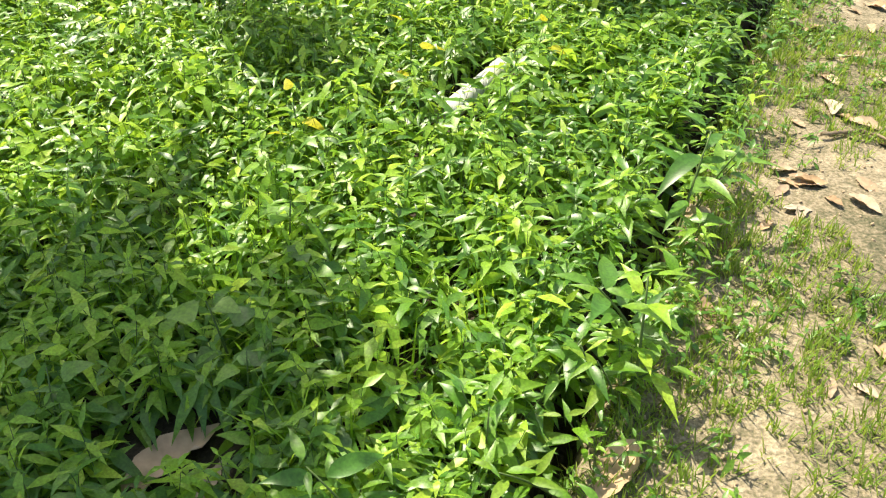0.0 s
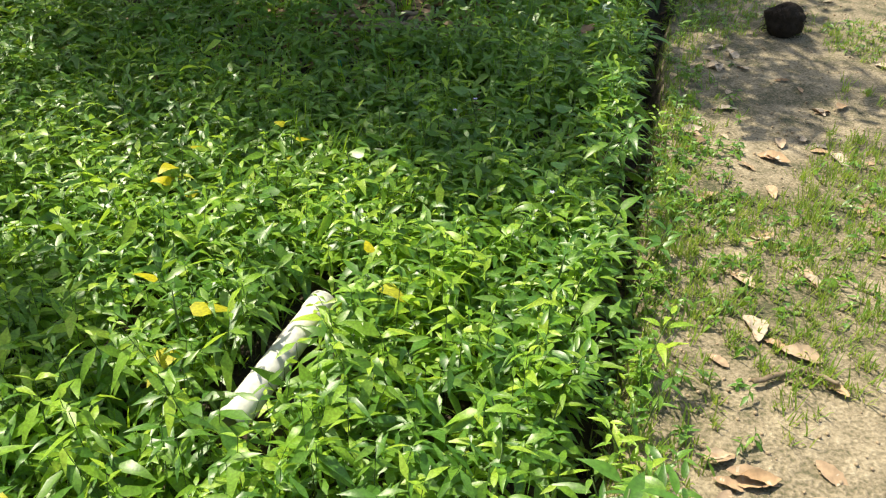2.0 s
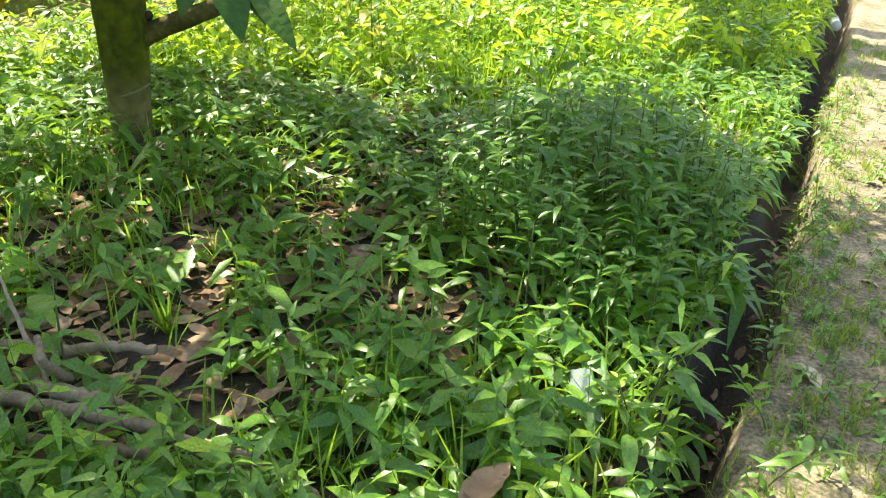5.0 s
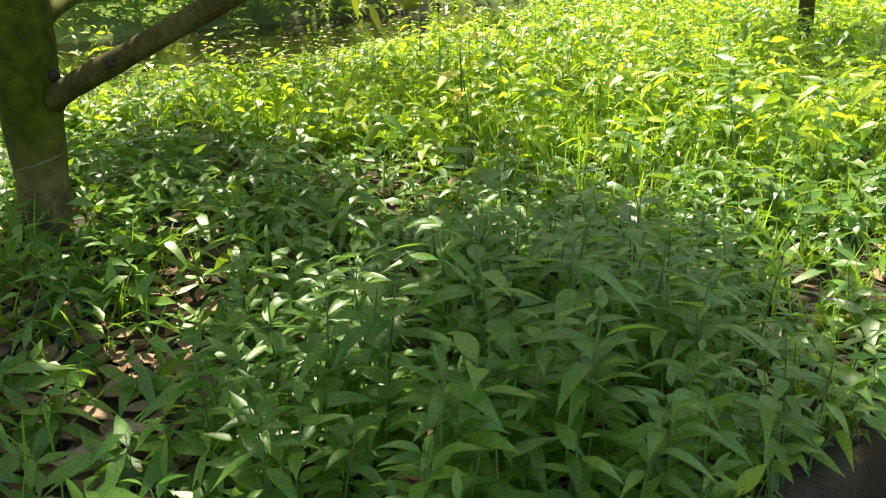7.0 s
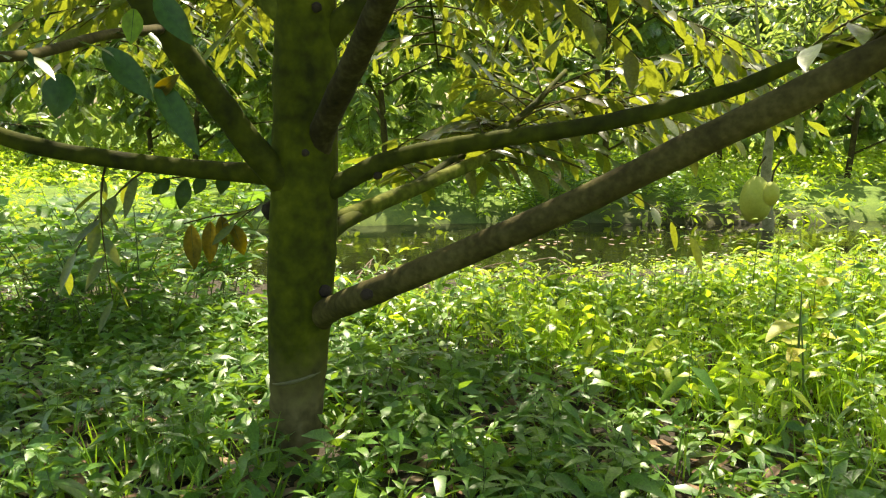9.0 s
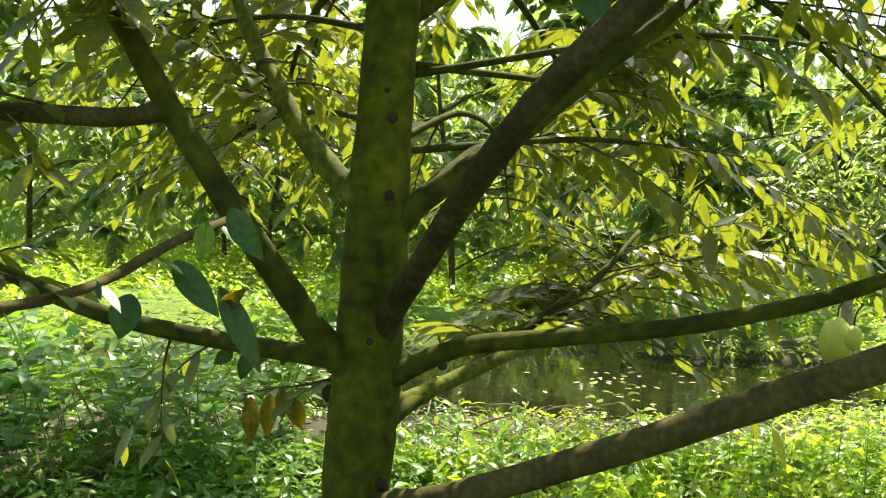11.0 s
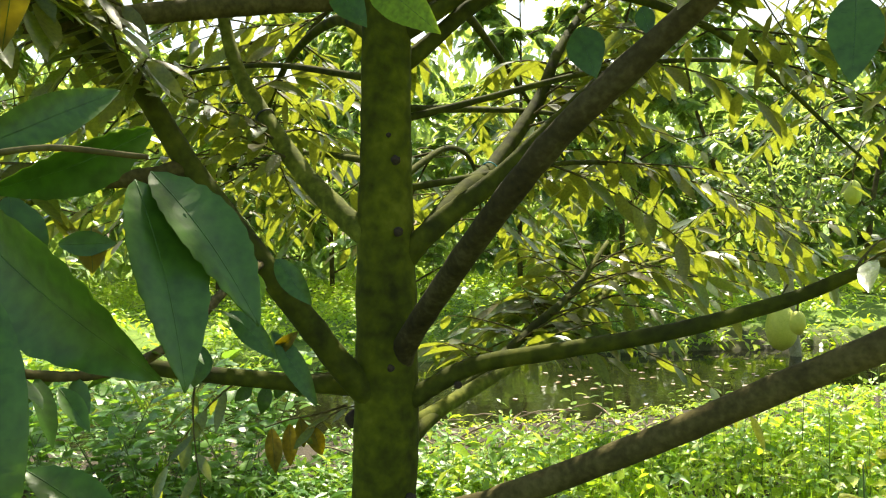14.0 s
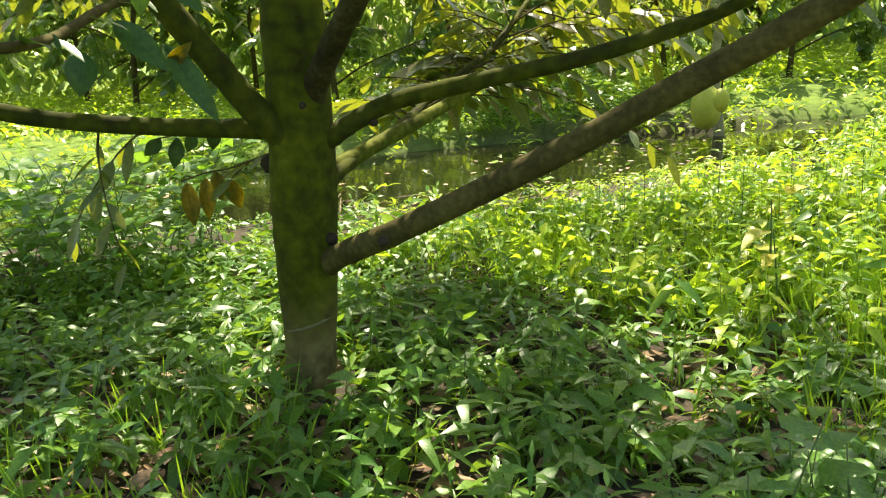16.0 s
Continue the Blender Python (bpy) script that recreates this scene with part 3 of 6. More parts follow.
    back += [
        ([(0.38, 8.33, 1.7), (*at_view(0.6, 3.9), 1.85), (*at_view(1.4, 5.0), 1.75), (*at_view(2.1, 6.0), 1.35)], [0.015, 0.012, 0.009, 0.004], BARK),
        ([(0.38, 8.34, 1.95), (*at_view(0.9, 3.8), 2.3), (*at_view(2.0, 4.7), 2.35), (*at_view(3.2, 5.6), 2.0)], [0.015, 0.012, 0.009, 0.004], BARK),
        ([(0.38, 8.3, 0.8), (*at_view(0.4, 3.8), 1.05), (*at_view(1.0, 4.9), 1.28), (*at_view(1.7, 5.9), 1.3)], [0.032, 0.025, 0.016, 0.006], LIT_LICHEN_BARK),
        ([(0.38, 8.34, 2.0), (*at_view(0.5, 4.4), 2.15), (*at_view(1.0, 5.6), 2.1), (*at_view(1.4, 6.6), 1.7)], [0.015, 0.012, 0.009, 0.004], BARK),
    ]
    back += [
        ([(0.37, 8.33, 2.1), (*at_view(-1.0, 3.8), 2.35), (*at_view(-1.8, 4.6), 2.4), (*at_view(-2.6, 5.4), 2.05)], [0.015, 0.012, 0.009, 0.004], BARK),
        ([(0.37, 8.35, 2.4), (*at_view(-0.7, 4.2), 2.7), (*at_view(-1.2, 5.4), 2.6), (*at_view(-1.6, 6.4), 2.1)], [0.015, 0.012, 0.009, 0.004], BARK),
        ([(0.37, 8.32, 1.8), (*at_view(-0.9, 4.0), 1.95), (*at_view(-1.6, 5.0), 1.9), (*at_view(-2.2, 5.8), 1.6)], [0.015, 0.012, 0.009, 0.004], BARK),
        ([(0.37, 8.34, 2.3), (*at_view(0.6, 3.5), 2.7), (*at_view(1.6, 4.1), 2.85), (*at_view(2.6, 4.8), 2.65)], [0.015, 0.012, 0.009, 0.004], BARK),
        ([(0.37, 8.34, 2.5), (*at_view(-0.9, 3.3), 2.75), (*at_view(-1.7, 3.7), 2.8), (*at_view(-2.4, 4.1), 2.55)], [0.015, 0.012, 0.009, 0.004], BARK),
    ]
    limbs += back
    # High limbs, mostly out of view, added to cast shade on the bed.
    for k in range(26):
        a = math.radians(162 + 7.5 * k if k < 12 else (22 + 11 * (k - 12) if k < 18 else 68 + 5 * (k - 18)))
        z0 = 3.2 + 0.11 * (k % 12) if k < 18 else 2.7 + 0.09 * (k - 18)
        reach = ((3.7, 2.9, 3.3)[k % 3] if k < 7 else (2.3, 1.8, 2.0)[k % 3]) if k < 12 else ((2.3, 1.7)[k % 2] if k < 18 else (3.3, 2.7)[k % 2])
        p0 = trunk_line[np.argmin(abs(trunk_line[:, 2] - z0))]
        d = np.array((math.cos(a), math.sin(a), 0.0))
        limbs.append(([p0, p0 + d * 0.3 * reach + (0, 0, 0.3), p0 + d * 0.65 * reach + (0, 0, 0.5), p0 + d * reach + (0, 0, 0.45)], [0.03, 0.024, 0.016, 0.007], BARK))
    # gaps in the crown, given as spots below that the sun reaches through them
    to_sun = np.array(SUN_FROM)
    lit = np.concatenate([curve_points(limbs[4][0][:5], 8), np.random.default_rng(12).uniform((-0.4, 6.6, 0.0), (2.4, 8.5, 0.2), (24, 3))])
    wide = np.array([0.07] * (len(lit) - 24) + [0.13] * 24)
    open_path = np.array([(*from_path(a, b), -0.12) for a, b in ((3.6, 0.1), (3.5, 0.35), (3.2, 0.15), (3.2, 0.5), (2.9, 0.35), (2.7, 0.7), (3.4, 0.75), (8.2, 0.3), (8.2, 0.7))])
    spot = np.random.default_rng(31)
    dapples = np.array([(*at_view(spot.uniform(0.1, 1.3), spot.uniform(2.5, 4.2)), 0.05) for k in range(6)] + [(*at_view(spot.uniform(-1.2, 0.4), spot.uniform(1.4, 2.4)), 0.05) for k in range(13)])
    sunny = np.array([(2.6, 9.4, 0.1), (2.9, 9.8, 0.1), (2.3, 9.9, 0.1), (3.1, 9.2, 0.1), (2.0, 10.3, 0.1), (2.6, 10.4, 0.1)])
    sprays = np.array([(*at_view(0.8, 4.6), 1.2), (*at_view(1.2, 5.1), 1.3), (*at_view(1.6, 5.7), 1.3), (*at_view(1.4, 5.0), 1.75), (*at_view(2.0, 5.8), 1.4)])
    lit, wide = np.concatenate([lit, open_path, sunny, sprays, dapples]), np.concatenate([wide, [0.24] * 7 + [0.2] * 2, [0.28] * 6, [0.24] * 5, [0.16] * 19])
    for k in range(24):
        a = k * 2.399 + 0.5
        z0 = 2.35 + 0.095 * k
        reach = g.uniform(1.8, 2.8) * (1 - 0.022 * k) * (1.3 if math.cos(a) < -0.2 else 1.0)
        p0 = trunk_line[np.argmin(abs(trunk_line[:, 2] - z0))]
        d = np.array((math.cos(a), math.sin(a), 0.0))
        limbs.append(([p0, p0 + d * 0.3 * reach + (0, 0, 0.25), p0 + d * 0.65 * reach + (0, 0, 0.45), p0 + d * reach + (0, 0, 0.4)], [0.035, 0.028, 0.018, 0.008], BARK))
    twig_pieces = []
    for k, (ctrl, radii, mat) in enumerate(limbs):
        line = curve_points(ctrl, 7)
        v, f = tube(line, radii, 14, 0.05, 20 + k)
        limb = part("branch", fast_mesh("branch", v - off, f, mat), tree)
        low = k < 11
        leaf_parts = []
        first = {0: 0.86, 1: 0.8, 2: 0.86, 3: 0.3, 4: 0.45, 5: 0.66, 6: 0.45, 7: 0.7, 8: 0.4, 9: 0.7, 10: 0.6}.get(k, 0.2 if k < 26 else (0.35 if k < 52 else 0.42))
        count = {0: 6, 1: 10, 2: 9, 3: 46, 4: 22, 5: 14, 6: 12, 7: 14, 8: 36, 9: 12, 10: 10}.get(k, 32 if k < 26 else (22 if k < 52 else 13))
        for j in range(count):
            at = line[int((first + (1 - first) * (j + 1) / (count + 1)) * (len(line) - 1))]
            tang = unit(line[-1] - line[len(line) // 2])
            sideways = unit(np.cross(tang, (0, 0, 1.0))) * (1 if j % 2 else -1)
            d = tang * g.uniform(0.1, 0.9) + sideways * g.uniform(0.4, 1.0) + np.array((0, 0, g.uniform(-0.15, 0.4)))
            if k in (0, 2):
                d = tang + sideways * 0.2 + np.array((0, 0, 0.5))
            tw = droop_twig(at, d, g.uniform(0.45, 0.9) * (0.8 if low else 1.0), g.uniform(0.1, 0.45), g)
            away = tw[:, None] - lit[None]
            ahead = away @ to_sun
            off_ray = np.linalg.norm(away - ahead[..., None] * to_sun, axis=2)
            if ((off_ray < wide[None]) & (ahead > 0.3)).any():
                continue
            twig_pieces.append(tube(tw, [0.006, 0.004, 0.002], 4, 0.0, j))
            leaf_parts.append(twig_leaves(tw, int(g.integers(9, 15)), g.uniform(0.14, 0.19), 1000 * k + j))
        if leaf_parts:
            v, f = joined(leaf_parts)
            tagged(part("leaves", fast_mesh("leaves", v - off, f, DURIAN), limb), kind="stuff")
    v, f = joined(twig_pieces)
    tagged(part("twig_mass", fast_mesh("twig_mass", v - off, f, BROWN_BARK), tree), kind="stuff")
    # pruned knots on the trunk and limbs
    for at, r in (((0.50, 8.266, 0.61), 0.024), ((0.477, 8.272, 1.548), 0.018), ((0.461, 8.284, 1.80), 0.018), ((0.445, 8.27, 1.89), 0.010), ((0.275, 8.205, 0.87), 0.036), ((0.97, 8.08, 0.70), 0.018), ((0.60, 8.42, 1.0), 0.016), ((0.40, 8.17, 1.04), 0.014), ((0.50, 8.2, 1.08), 0.014)):
        bm = bmesh.new()
        bmesh.ops.create_icosphere(bm, subdivisions=2, radius=r)
        for w in bm.verts:
            w.co *= 1 + 0.25 * noise.noise(w.co * 60 + Vector(at))
        me = bpy.data.meshes.new("knot")
        bm.to_mesh(me)
        bm.free()
        me.materials.append(KNOT)
        knot = part("knot", me, tree, "dark pruned knot")
        knot.location = Vector(at) - Vector(off)
    # pale band where the bark was cut
    a = np.linspace(-1.0, 1.15, 14) + math.atan2(6.5 - 8.26, 2.7 - 0.41)
    ring = np.stack([0.377 + 0.0985 * np.cos(a), 8.227 + 0.0985 * np.sin(a), 0.298 + 0.02 * np.sin(np.linspace(-1.2, 1.6, 14))], 1)
    v, f = tube(ring, [0.002, 0.007, 0.008, 0.006, 0.002], 6, 0.2, 5)
    part("bark_scar", fast_mesh("bark_scar", v - off, f, SCAR), tree, "pale healed cut in the bark")
    # wire ring and blue string round two limbs
    def loop(centre, axis, r, thick, mat, name, label):
        axis = unit(np.array(axis, float))
        p = unit(np.cross(axis, (0, 0, 1.0)))
        q = np.cross(axis, p)
        t = np.linspace(0, 2 * math.pi, 22)
        line = np.array(centre) + r * (np.cos(t)[:, None] * p + np.sin(t)[:, None] * q)
        v, f = tube(line, [thick, thick], 6, 0.0)
        part(name, fast_mesh(name, v - off, f, mat), tree, label)
    loop((-0.15, 8.13, 2.02), (-0.24, -0.03, 0.28), 0.037, 0.004, DARK_TIE, "wire_ring", "dark wire tied round a limb")
    loop((0.33, 8.9, 1.79), (-0.1, 0.3, 0.12), 0.037, 0.003, BLUE_TIE, "string", "blue string tied round a limb")
    # the long twig that hangs towards the path with big blades
    line = curve_points([(0.30, 7.83, 1.46), (0.61, 7.53, 1.40), (0.91, 7.25, 1.32), (1.11, 7.03, 1.30), (1.156, 6.875, 1.319), (1.25, 6.76, 1.38), (1.312, 6.682, 1.542), (1.596, 6.67, 1.631), (1.789, 6.701, 1.645), (1.893, 6.777, 1.63)], 6)
    v, f = tube(line, [0.016, 0.013, 0.011, 0.009, 0.006, 0.004, 0.003], 8, 0.08, 9)
    twig = part("hanging_twig", fast_mesh("hanging_twig", v - off, f, BROWN_BARK), tree)
    return tree, off, twig


durian, DURIAN_OFF, durian_twig = build_durian_tree()


def big_leaf(name, base, tip, half_width, normal, parent, off, mat=None, label="", template=None):
    """One large drooping blade: a curved, ribbed sheet with thickness."""
    base, tip = np.array(base, float), np.array(tip, float)
    L = np.linalg.norm(tip - base)
    along, up = (tip - base)[None], np.array(normal, float)[None]
    v, f = blades(template or FOLDED, base[None], along, up, L, half_width, 0.0)
    v = v.reshape(-1, 3)
    k = np.linspace(0, 1, len(v) // 3).repeat(3)
    side = np.tile((-1, 0, 1), len(v) // 3)
    n = unit(np.cross(np.cross(along, up), along))[0]
    v = v + n * (0.06 * L * np.sin(math.pi * k) + 0.011 * L * np.sin(k * 62) * abs(side))[:, None]
    top, under = v + n * 0.0006, v - n * 0.0006
    me = fast_mesh(name, np.concatenate([top, under]) - off, np.concatenate([f, f[:, ::-1] + len(v)]), mat or DURIAN_TOP)
    leaf = part(name, me, parent, label)
    rib = v.reshape(-1, 3, 3)[:, 1] + n * 0.0008
    part("midrib", fast_mesh("midrib", *tube(np.concatenate([base[None], rib]) - off, [0.0011, 0.0007, 0.0003], 6, 0.0), DURIAN_TOP), leaf)
    return leaf


BIG_LEAVES = [
    ((1.863, 6.776, 1.609), (1.96, 6.776, 1.404), 0.0387, (1.099, 0.028, -0.13), 0),
    ((1.858, 6.795, 1.618), (1.965, 6.853, 1.459), 0.0375, (1.026, 0.114, 0.148), 0),
    ((1.758, 6.637, 1.588), (1.972, 6.747, 1.421), 0.0516, (0.869, -0.313, -0.406), 0),
    ((1.931, 6.621, 1.51), (1.993, 6.601, 1.28), 0.0319, (0.975, -0.42, -0.209), 0),
    ((1.786, 6.83, 1.673), (1.744, 6.666, 1.603), 0.0330, (0.775, -0.17, -0.698), 0),
    ((1.576, 6.741, 1.263), (1.697, 6.82, 1.169), 0.0335, (1.081, 0.196, 0.567), 0),
    ((1.699, 6.696, 1.242), (1.721, 6.664, 1.129), 0.0282, (1.11, 0.098, 0.006), 0),
    ((1.724, 6.708, 1.561), (1.66, 6.673, 1.474), 0.0318, (0.99, 0.213, -0.415), 0),
    ((1.315, 6.64, 1.04), (1.385, 6.508, 0.876), 0.0436, (0.398, -0.929, 0.222), 1),
    ((1.383, 6.624, 1.008), (1.514, 6.498, 0.859), 0.0315, (0.369, -0.937, 0.24), 1),
    ((1.239, 6.713, 1.077), (1.204, 6.635, 0.907), 0.0374, (0.42, -0.924, 0.198), 1),
    ((1.352, 6.65, 1.062), (1.416, 6.626, 0.893), 0.0303, (0.381, -0.937, 0.211), 1),
    ((2.193, 7.787, 1.895), (2.199, 7.742, 1.75), 0.0398, (0.416, -0.85, -0.136), 1),
    ((2.223, 7.891, 1.896), (2.234, 7.867, 1.769), 0.0332, (0.372, -0.87, -0.123), 3),
    ((2.258, 7.931, 1.927), (2.279, 7.918, 1.82), 0.0299, (0.341, -0.876, -0.139), 1),
    ((0.61, 8.067, 2.377), (0.855, 8.153, 2.148), 0.0693, (0.646, -0.548, -0.192), 2),
    ((0.701, 7.871, 2.287), (0.812, 7.902, 2.141), 0.0478, (0.673, -0.52, -0.18), 1),
    ((1.572, 8.146, 2.07), (1.599, 8.14, 1.994), 0.0237, (0.413, -0.776, -0.134), 1),
    ((1.28, 8.282, 2.099), (1.345, 8.268, 1.947), 0.0518, (0.477, -0.737, -0.119), 1),
    ((0.793, 7.585, 1.486), (0.878, 7.636, 1.363), 0.0323, (1.103, -0.779, 0.074), 0),
    ((0.774, 7.537, 1.45), (0.79, 7.517, 1.364), 0.0243, (0.73, -0.334, -0.084), 2),
    ((0.749, 7.468, 1.355), (0.854, 7.54, 1.23), 0.0330, (1.227, -0.6, 0.207), 0),
    ((0.794, 7.563, 1.297), (0.898, 7.628, 1.097), 0.0309, (0.909, -0.299, 0.074), 0),
    ((0.826, 7.345, 1.288), (0.838, 7.319, 1.19), 0.0345, (0.663, -0.281, 0.082), 0),
    ((1.135, 6.999, 1.391), (1.1, 6.928, 1.363), 0.0164, (0.877, -0.661, -0.234), 0),
    ((1.22, 6.894, 1.3), (1.279, 6.922, 1.229), 0.0184, (0.708, 0.044, -0.132), 0),
    ((1.256, 6.836, 1.439), (1.315, 6.864, 1.362), 0.0159, (1.15, -0.373, -0.1), 3),
    ((0.797, 7.562, 1.237), (0.859, 7.605, 1.297), 0.0181, (0.988, -0.693, 0.044), 3),
    ((0.917, 7.237, 1.328), (0.954, 7.245, 1.29), 0.0110, (1.181, -0.257, 0.24), 0),
    ((1.808, 6.701, 1.889), (1.772, 6.682, 1.744), 0.0211, (0.903, -0.329, -0.275), 3),
    ((1.416, 6.727, 1.676), (1.395, 6.95, 1.785), 0.0325, (0.967, -0.254, -0.017), 0),
    ((1.624, 6.722, 1.604), (1.639, 6.734, 1.499), 0.0332, (0.952, -0.3, 0.051), 1),
    ((1.405, 6.845, 1.546), (1.435, 6.92, 1.544), 0.0190, (0.937, -0.338, 0.087), 1),
    ((1.372, 6.905, 1.571), (1.378, 6.902, 1.498), 0.0234, (0.926, -0.372, 0.064), 3),
    ((-0.138, 8.101, 0.79), (-0.112, 8.096, 0.62), 0.0338, (0.892, -0.435, 0.124), 3),
    ((-0.107, 8.165, 0.801), (-0.089, 8.148, 0.638), 0.0315, (0.883, -0.455, 0.12), 3),
    ((-0.067, 8.238, 0.785), (-0.033, 8.263, 0.667), 0.0338, (0.87, -0.477, 0.125), 3),
    ((-0.09, 8.204, 0.821), (-0.072, 8.204, 0.704), 0.0270, (0.877, -0.466, 0.114), 3),
    ((-0.183, 8.046, 0.962), (-0.206, 7.983, 0.907), 0.0270, (0.906, -0.418, 0.071), 1),
    ((-0.157, 8.101, 0.961), (-0.16, 8.07, 0.847), 0.0293, (0.898, -0.435, 0.071), 1),
    ((-0.13, 8.157, 0.973), (-0.14, 8.124, 0.903), 0.0248, (0.889, -0.452, 0.067), 1),
    ((-0.094, 8.228, 0.986), (-0.097, 8.207, 0.901), 0.0270, (0.878, -0.474, 0.063), 1),
    ((-0.067, 8.278, 0.996), (-0.07, 8.266, 0.949), 0.0203, (0.87, -0.489, 0.06), 1),
]
for base, tip, half, normal, kind in BIG_LEAVES:
    big_leaf("large_leaf", base, tip, half, normal, durian, DURIAN_OFF, (DURIAN_TOP, DURIAN_TOP, DURIAN_BACKLIT, DURIAN_BROWN)[kind], ("", "", "yellow-green leaf coloured as backlit", "bronze underside of a leaf")[kind], FOLDED if kind in (0, 3) else OVAL)
sub_line = curve_points([(1.141, 6.831, 1.339), (1.165, 6.711, 1.303), (1.141, 6.591, 1.207), (1.093, 6.519, 1.111)], 5)
sub_v, sub_f = tube(sub_line, [0.006, 0.004, 0.003], 6, 0.05, 4)
part("side_twig", fast_mesh("side_twig", sub_v - DURIAN_OFF, sub_f, BROWN_BARK), durian_twig)
twig_v, twig_f = joined([twig_leaves(curve_points([(0.91, 7.25, 1.32), (1.11, 7.03, 1.30), (1.156, 6.875, 1.319), (1.251, 6.771, 1.366)], 6), 11, 0.11, 77), twig_leaves(curve_points([(0.33, 7.8, 1.46), (0.61, 7.53, 1.40), (0.91, 7.25, 1.32)], 6), 7, 0.10, 78)])
tagged(part("twig_leaves", fast_mesh("twig_leaves", twig_v - DURIAN_OFF, twig_f, DURIAN_TOP), durian_twig), kind="stuff")


for hang in ([(0.04, 8.34, 0.865), (-0.053, 8.252, 0.829), (-0.109, 8.167, 0.818), (-0.15, 8.078, 0.795)], [(0.051, 8.283, 1.002), (-0.065, 8.217, 0.99), (-0.144, 8.13, 0.977), (-0.195, 8.018, 0.963)]):
    part("side_twig", fast_mesh("side_twig", *tube(curve_points(hang, 5) - DURIAN_OFF, [0.006, 0.004, 0.003], 6, 0.05), BROWN_BARK), durian)
for start, way, size, seed in (((-0.02, 7.9, 1.02), (-0.2, -0.3, -0.2), 0.13, 91), ((-0.15, 7.8, 1.03), (0.2, -0.2, -0.3), 0.12, 92), ((0.3, 8.3, 0.9), (-0.6, -0.3, 0.1), 0.1, 93)):
    spray = droop_twig(start, way, 0.34, 0.55, np.random.default_rng(seed))
    spray_twig = part("side_twig", fast_mesh("side_twig", *tube(spray - DURIAN_OFF, [0.005, 0.003, 0.002], 5, 0.0), BROWN_BARK), durian)
    spray_v, spray_f = twig_leaves(spray, 8, size, seed, 0.35)
    tagged(part("leaves", fast_mesh("leaves", spray_v - DURIAN_OFF, spray_f, DURIAN), spray_twig), kind="stuff")
reach_line = curve_points([(1.75, 8.13, 2.06), (1.95, 7.95, 2.1), (2.1, 7.75, 2.08), (2.207, 7.818, 1.914)], 5)
part("side_twig", fast_mesh("side_twig", *tube(reach_line - DURIAN_OFF, [0.009, 0.005, 0.003], 6, 0.05), BROWN_BARK), durian)

# ---- weeds ----
def scatter(n, box, density, seed):
    """Up to n random spots of the path's own plan box (s0, s1, n0, n1), thinned by density(x, y)."""
    g = np.random.default_rng(seed)
    s, k = g.uniform(box[0], box[1], n), g.uniform(box[2], box[3], n)
    x, y = from_path(s, k)
    keep = g.uniform(size=n) < density(x, y)
    return x[keep], y[keep]


def weed_mesh(x, y, height, nodes, leaf, template, seed, stems=True, lean=0.18, ratio=(0.16, 0.24)):
    """Upright weeds with crossed pairs of blades: their blades and their stems."""
    g = np.random.default_rng(seed)
    n = len(x)
    z = ground_z(x, y)
    h = height * g.uniform(0.4, 1.35, n) * (1 + 0.4 * wave(x, y, 1.7, 2.5))
    top = np.stack([g.normal(size=n) * lean * h, g.normal(size=n) * lean * h, h], 1)
    root = np.stack([x, y, z], 1)
    pieces = []
    turn = g.uniform(0, math.pi, n)
    for k in range(nodes):
        share = (k + 1) / nodes
        base = root + top * (0.25 + 0.75 * share)
        for side in (0, 1):
            a = turn + k * 1.6 + side * math.pi + g.normal(size=n) * 0.35
            rise = g.uniform(-0.45, 0.55, n) + 0.4 * (share > 0.9)
            along = np.stack([np.cos(a), np.sin(a), rise], 1)
            L = leaf * g.uniform(0.5, 1.45, n) * (1.0 - 0.35 * (share > 0.9))
            pieces.append(blades(template, base, along, np.array((0, 0, 1.0)) + g.normal(size=(n, 3)) * 0.42, L, L * g.uniform(*ratio, n), g.uniform(0.1, 0.75, n)))
    leaf_v, leaf_f = joined(pieces)
    if not stems:
        return (leaf_v, leaf_f), None
    sides = np.array([(math.cos(t), math.sin(t), 0) for t in (0, 2.1, 4.2)]) * 0.0018
    lower, upper = root[:, None] - (0, 0, 0.01) + sides[None], (root + top)[:, None] + sides[None] * 0.6
    v = np.concatenate([lower, upper], 1).reshape(-1, 3)
    q = np.array([(0, 1, 4, 3), (1, 2, 5, 4), (2, 0, 3, 5)])
    return (leaf_v, leaf_f), (v, (q[None] + (np.arange(n) * 6)[:, None, None]).reshape(-1, 4))


RIBBON2 = blade_template(2, ribbon, 0.25, 2)


def grass_mesh(x, y, height, seed, wide=0.0035, each=1, template=None):
    g = np.random.default_rng(seed)
    x, y = np.repeat(x, each), np.repeat(y, each)
    n = len(x)
    x, y = x + g.normal(size=n) * 0.012, y + g.normal(size=n) * 0.012
    base = np.stack([x, y, ground_z(x, y) - 0.005], 1)
    a = g.uniform(0, 2 * math.pi, n)
    along = np.stack([np.cos(a) * g.uniform(0.1, 0.7, n), np.sin(a) * g.uniform(0.1, 0.7, n), np.ones(n)], 1)
    L = height * g.uniform(0.5, 1.3, n)
    return blades(template or RIBBON4, base, along, np.stack([np.cos(a), np.sin(a), 0.3 * np.ones(n)], 1), L, wide * g.uniform(0.7, 1.3, n), g.uniform(0.05, 0.6, n))


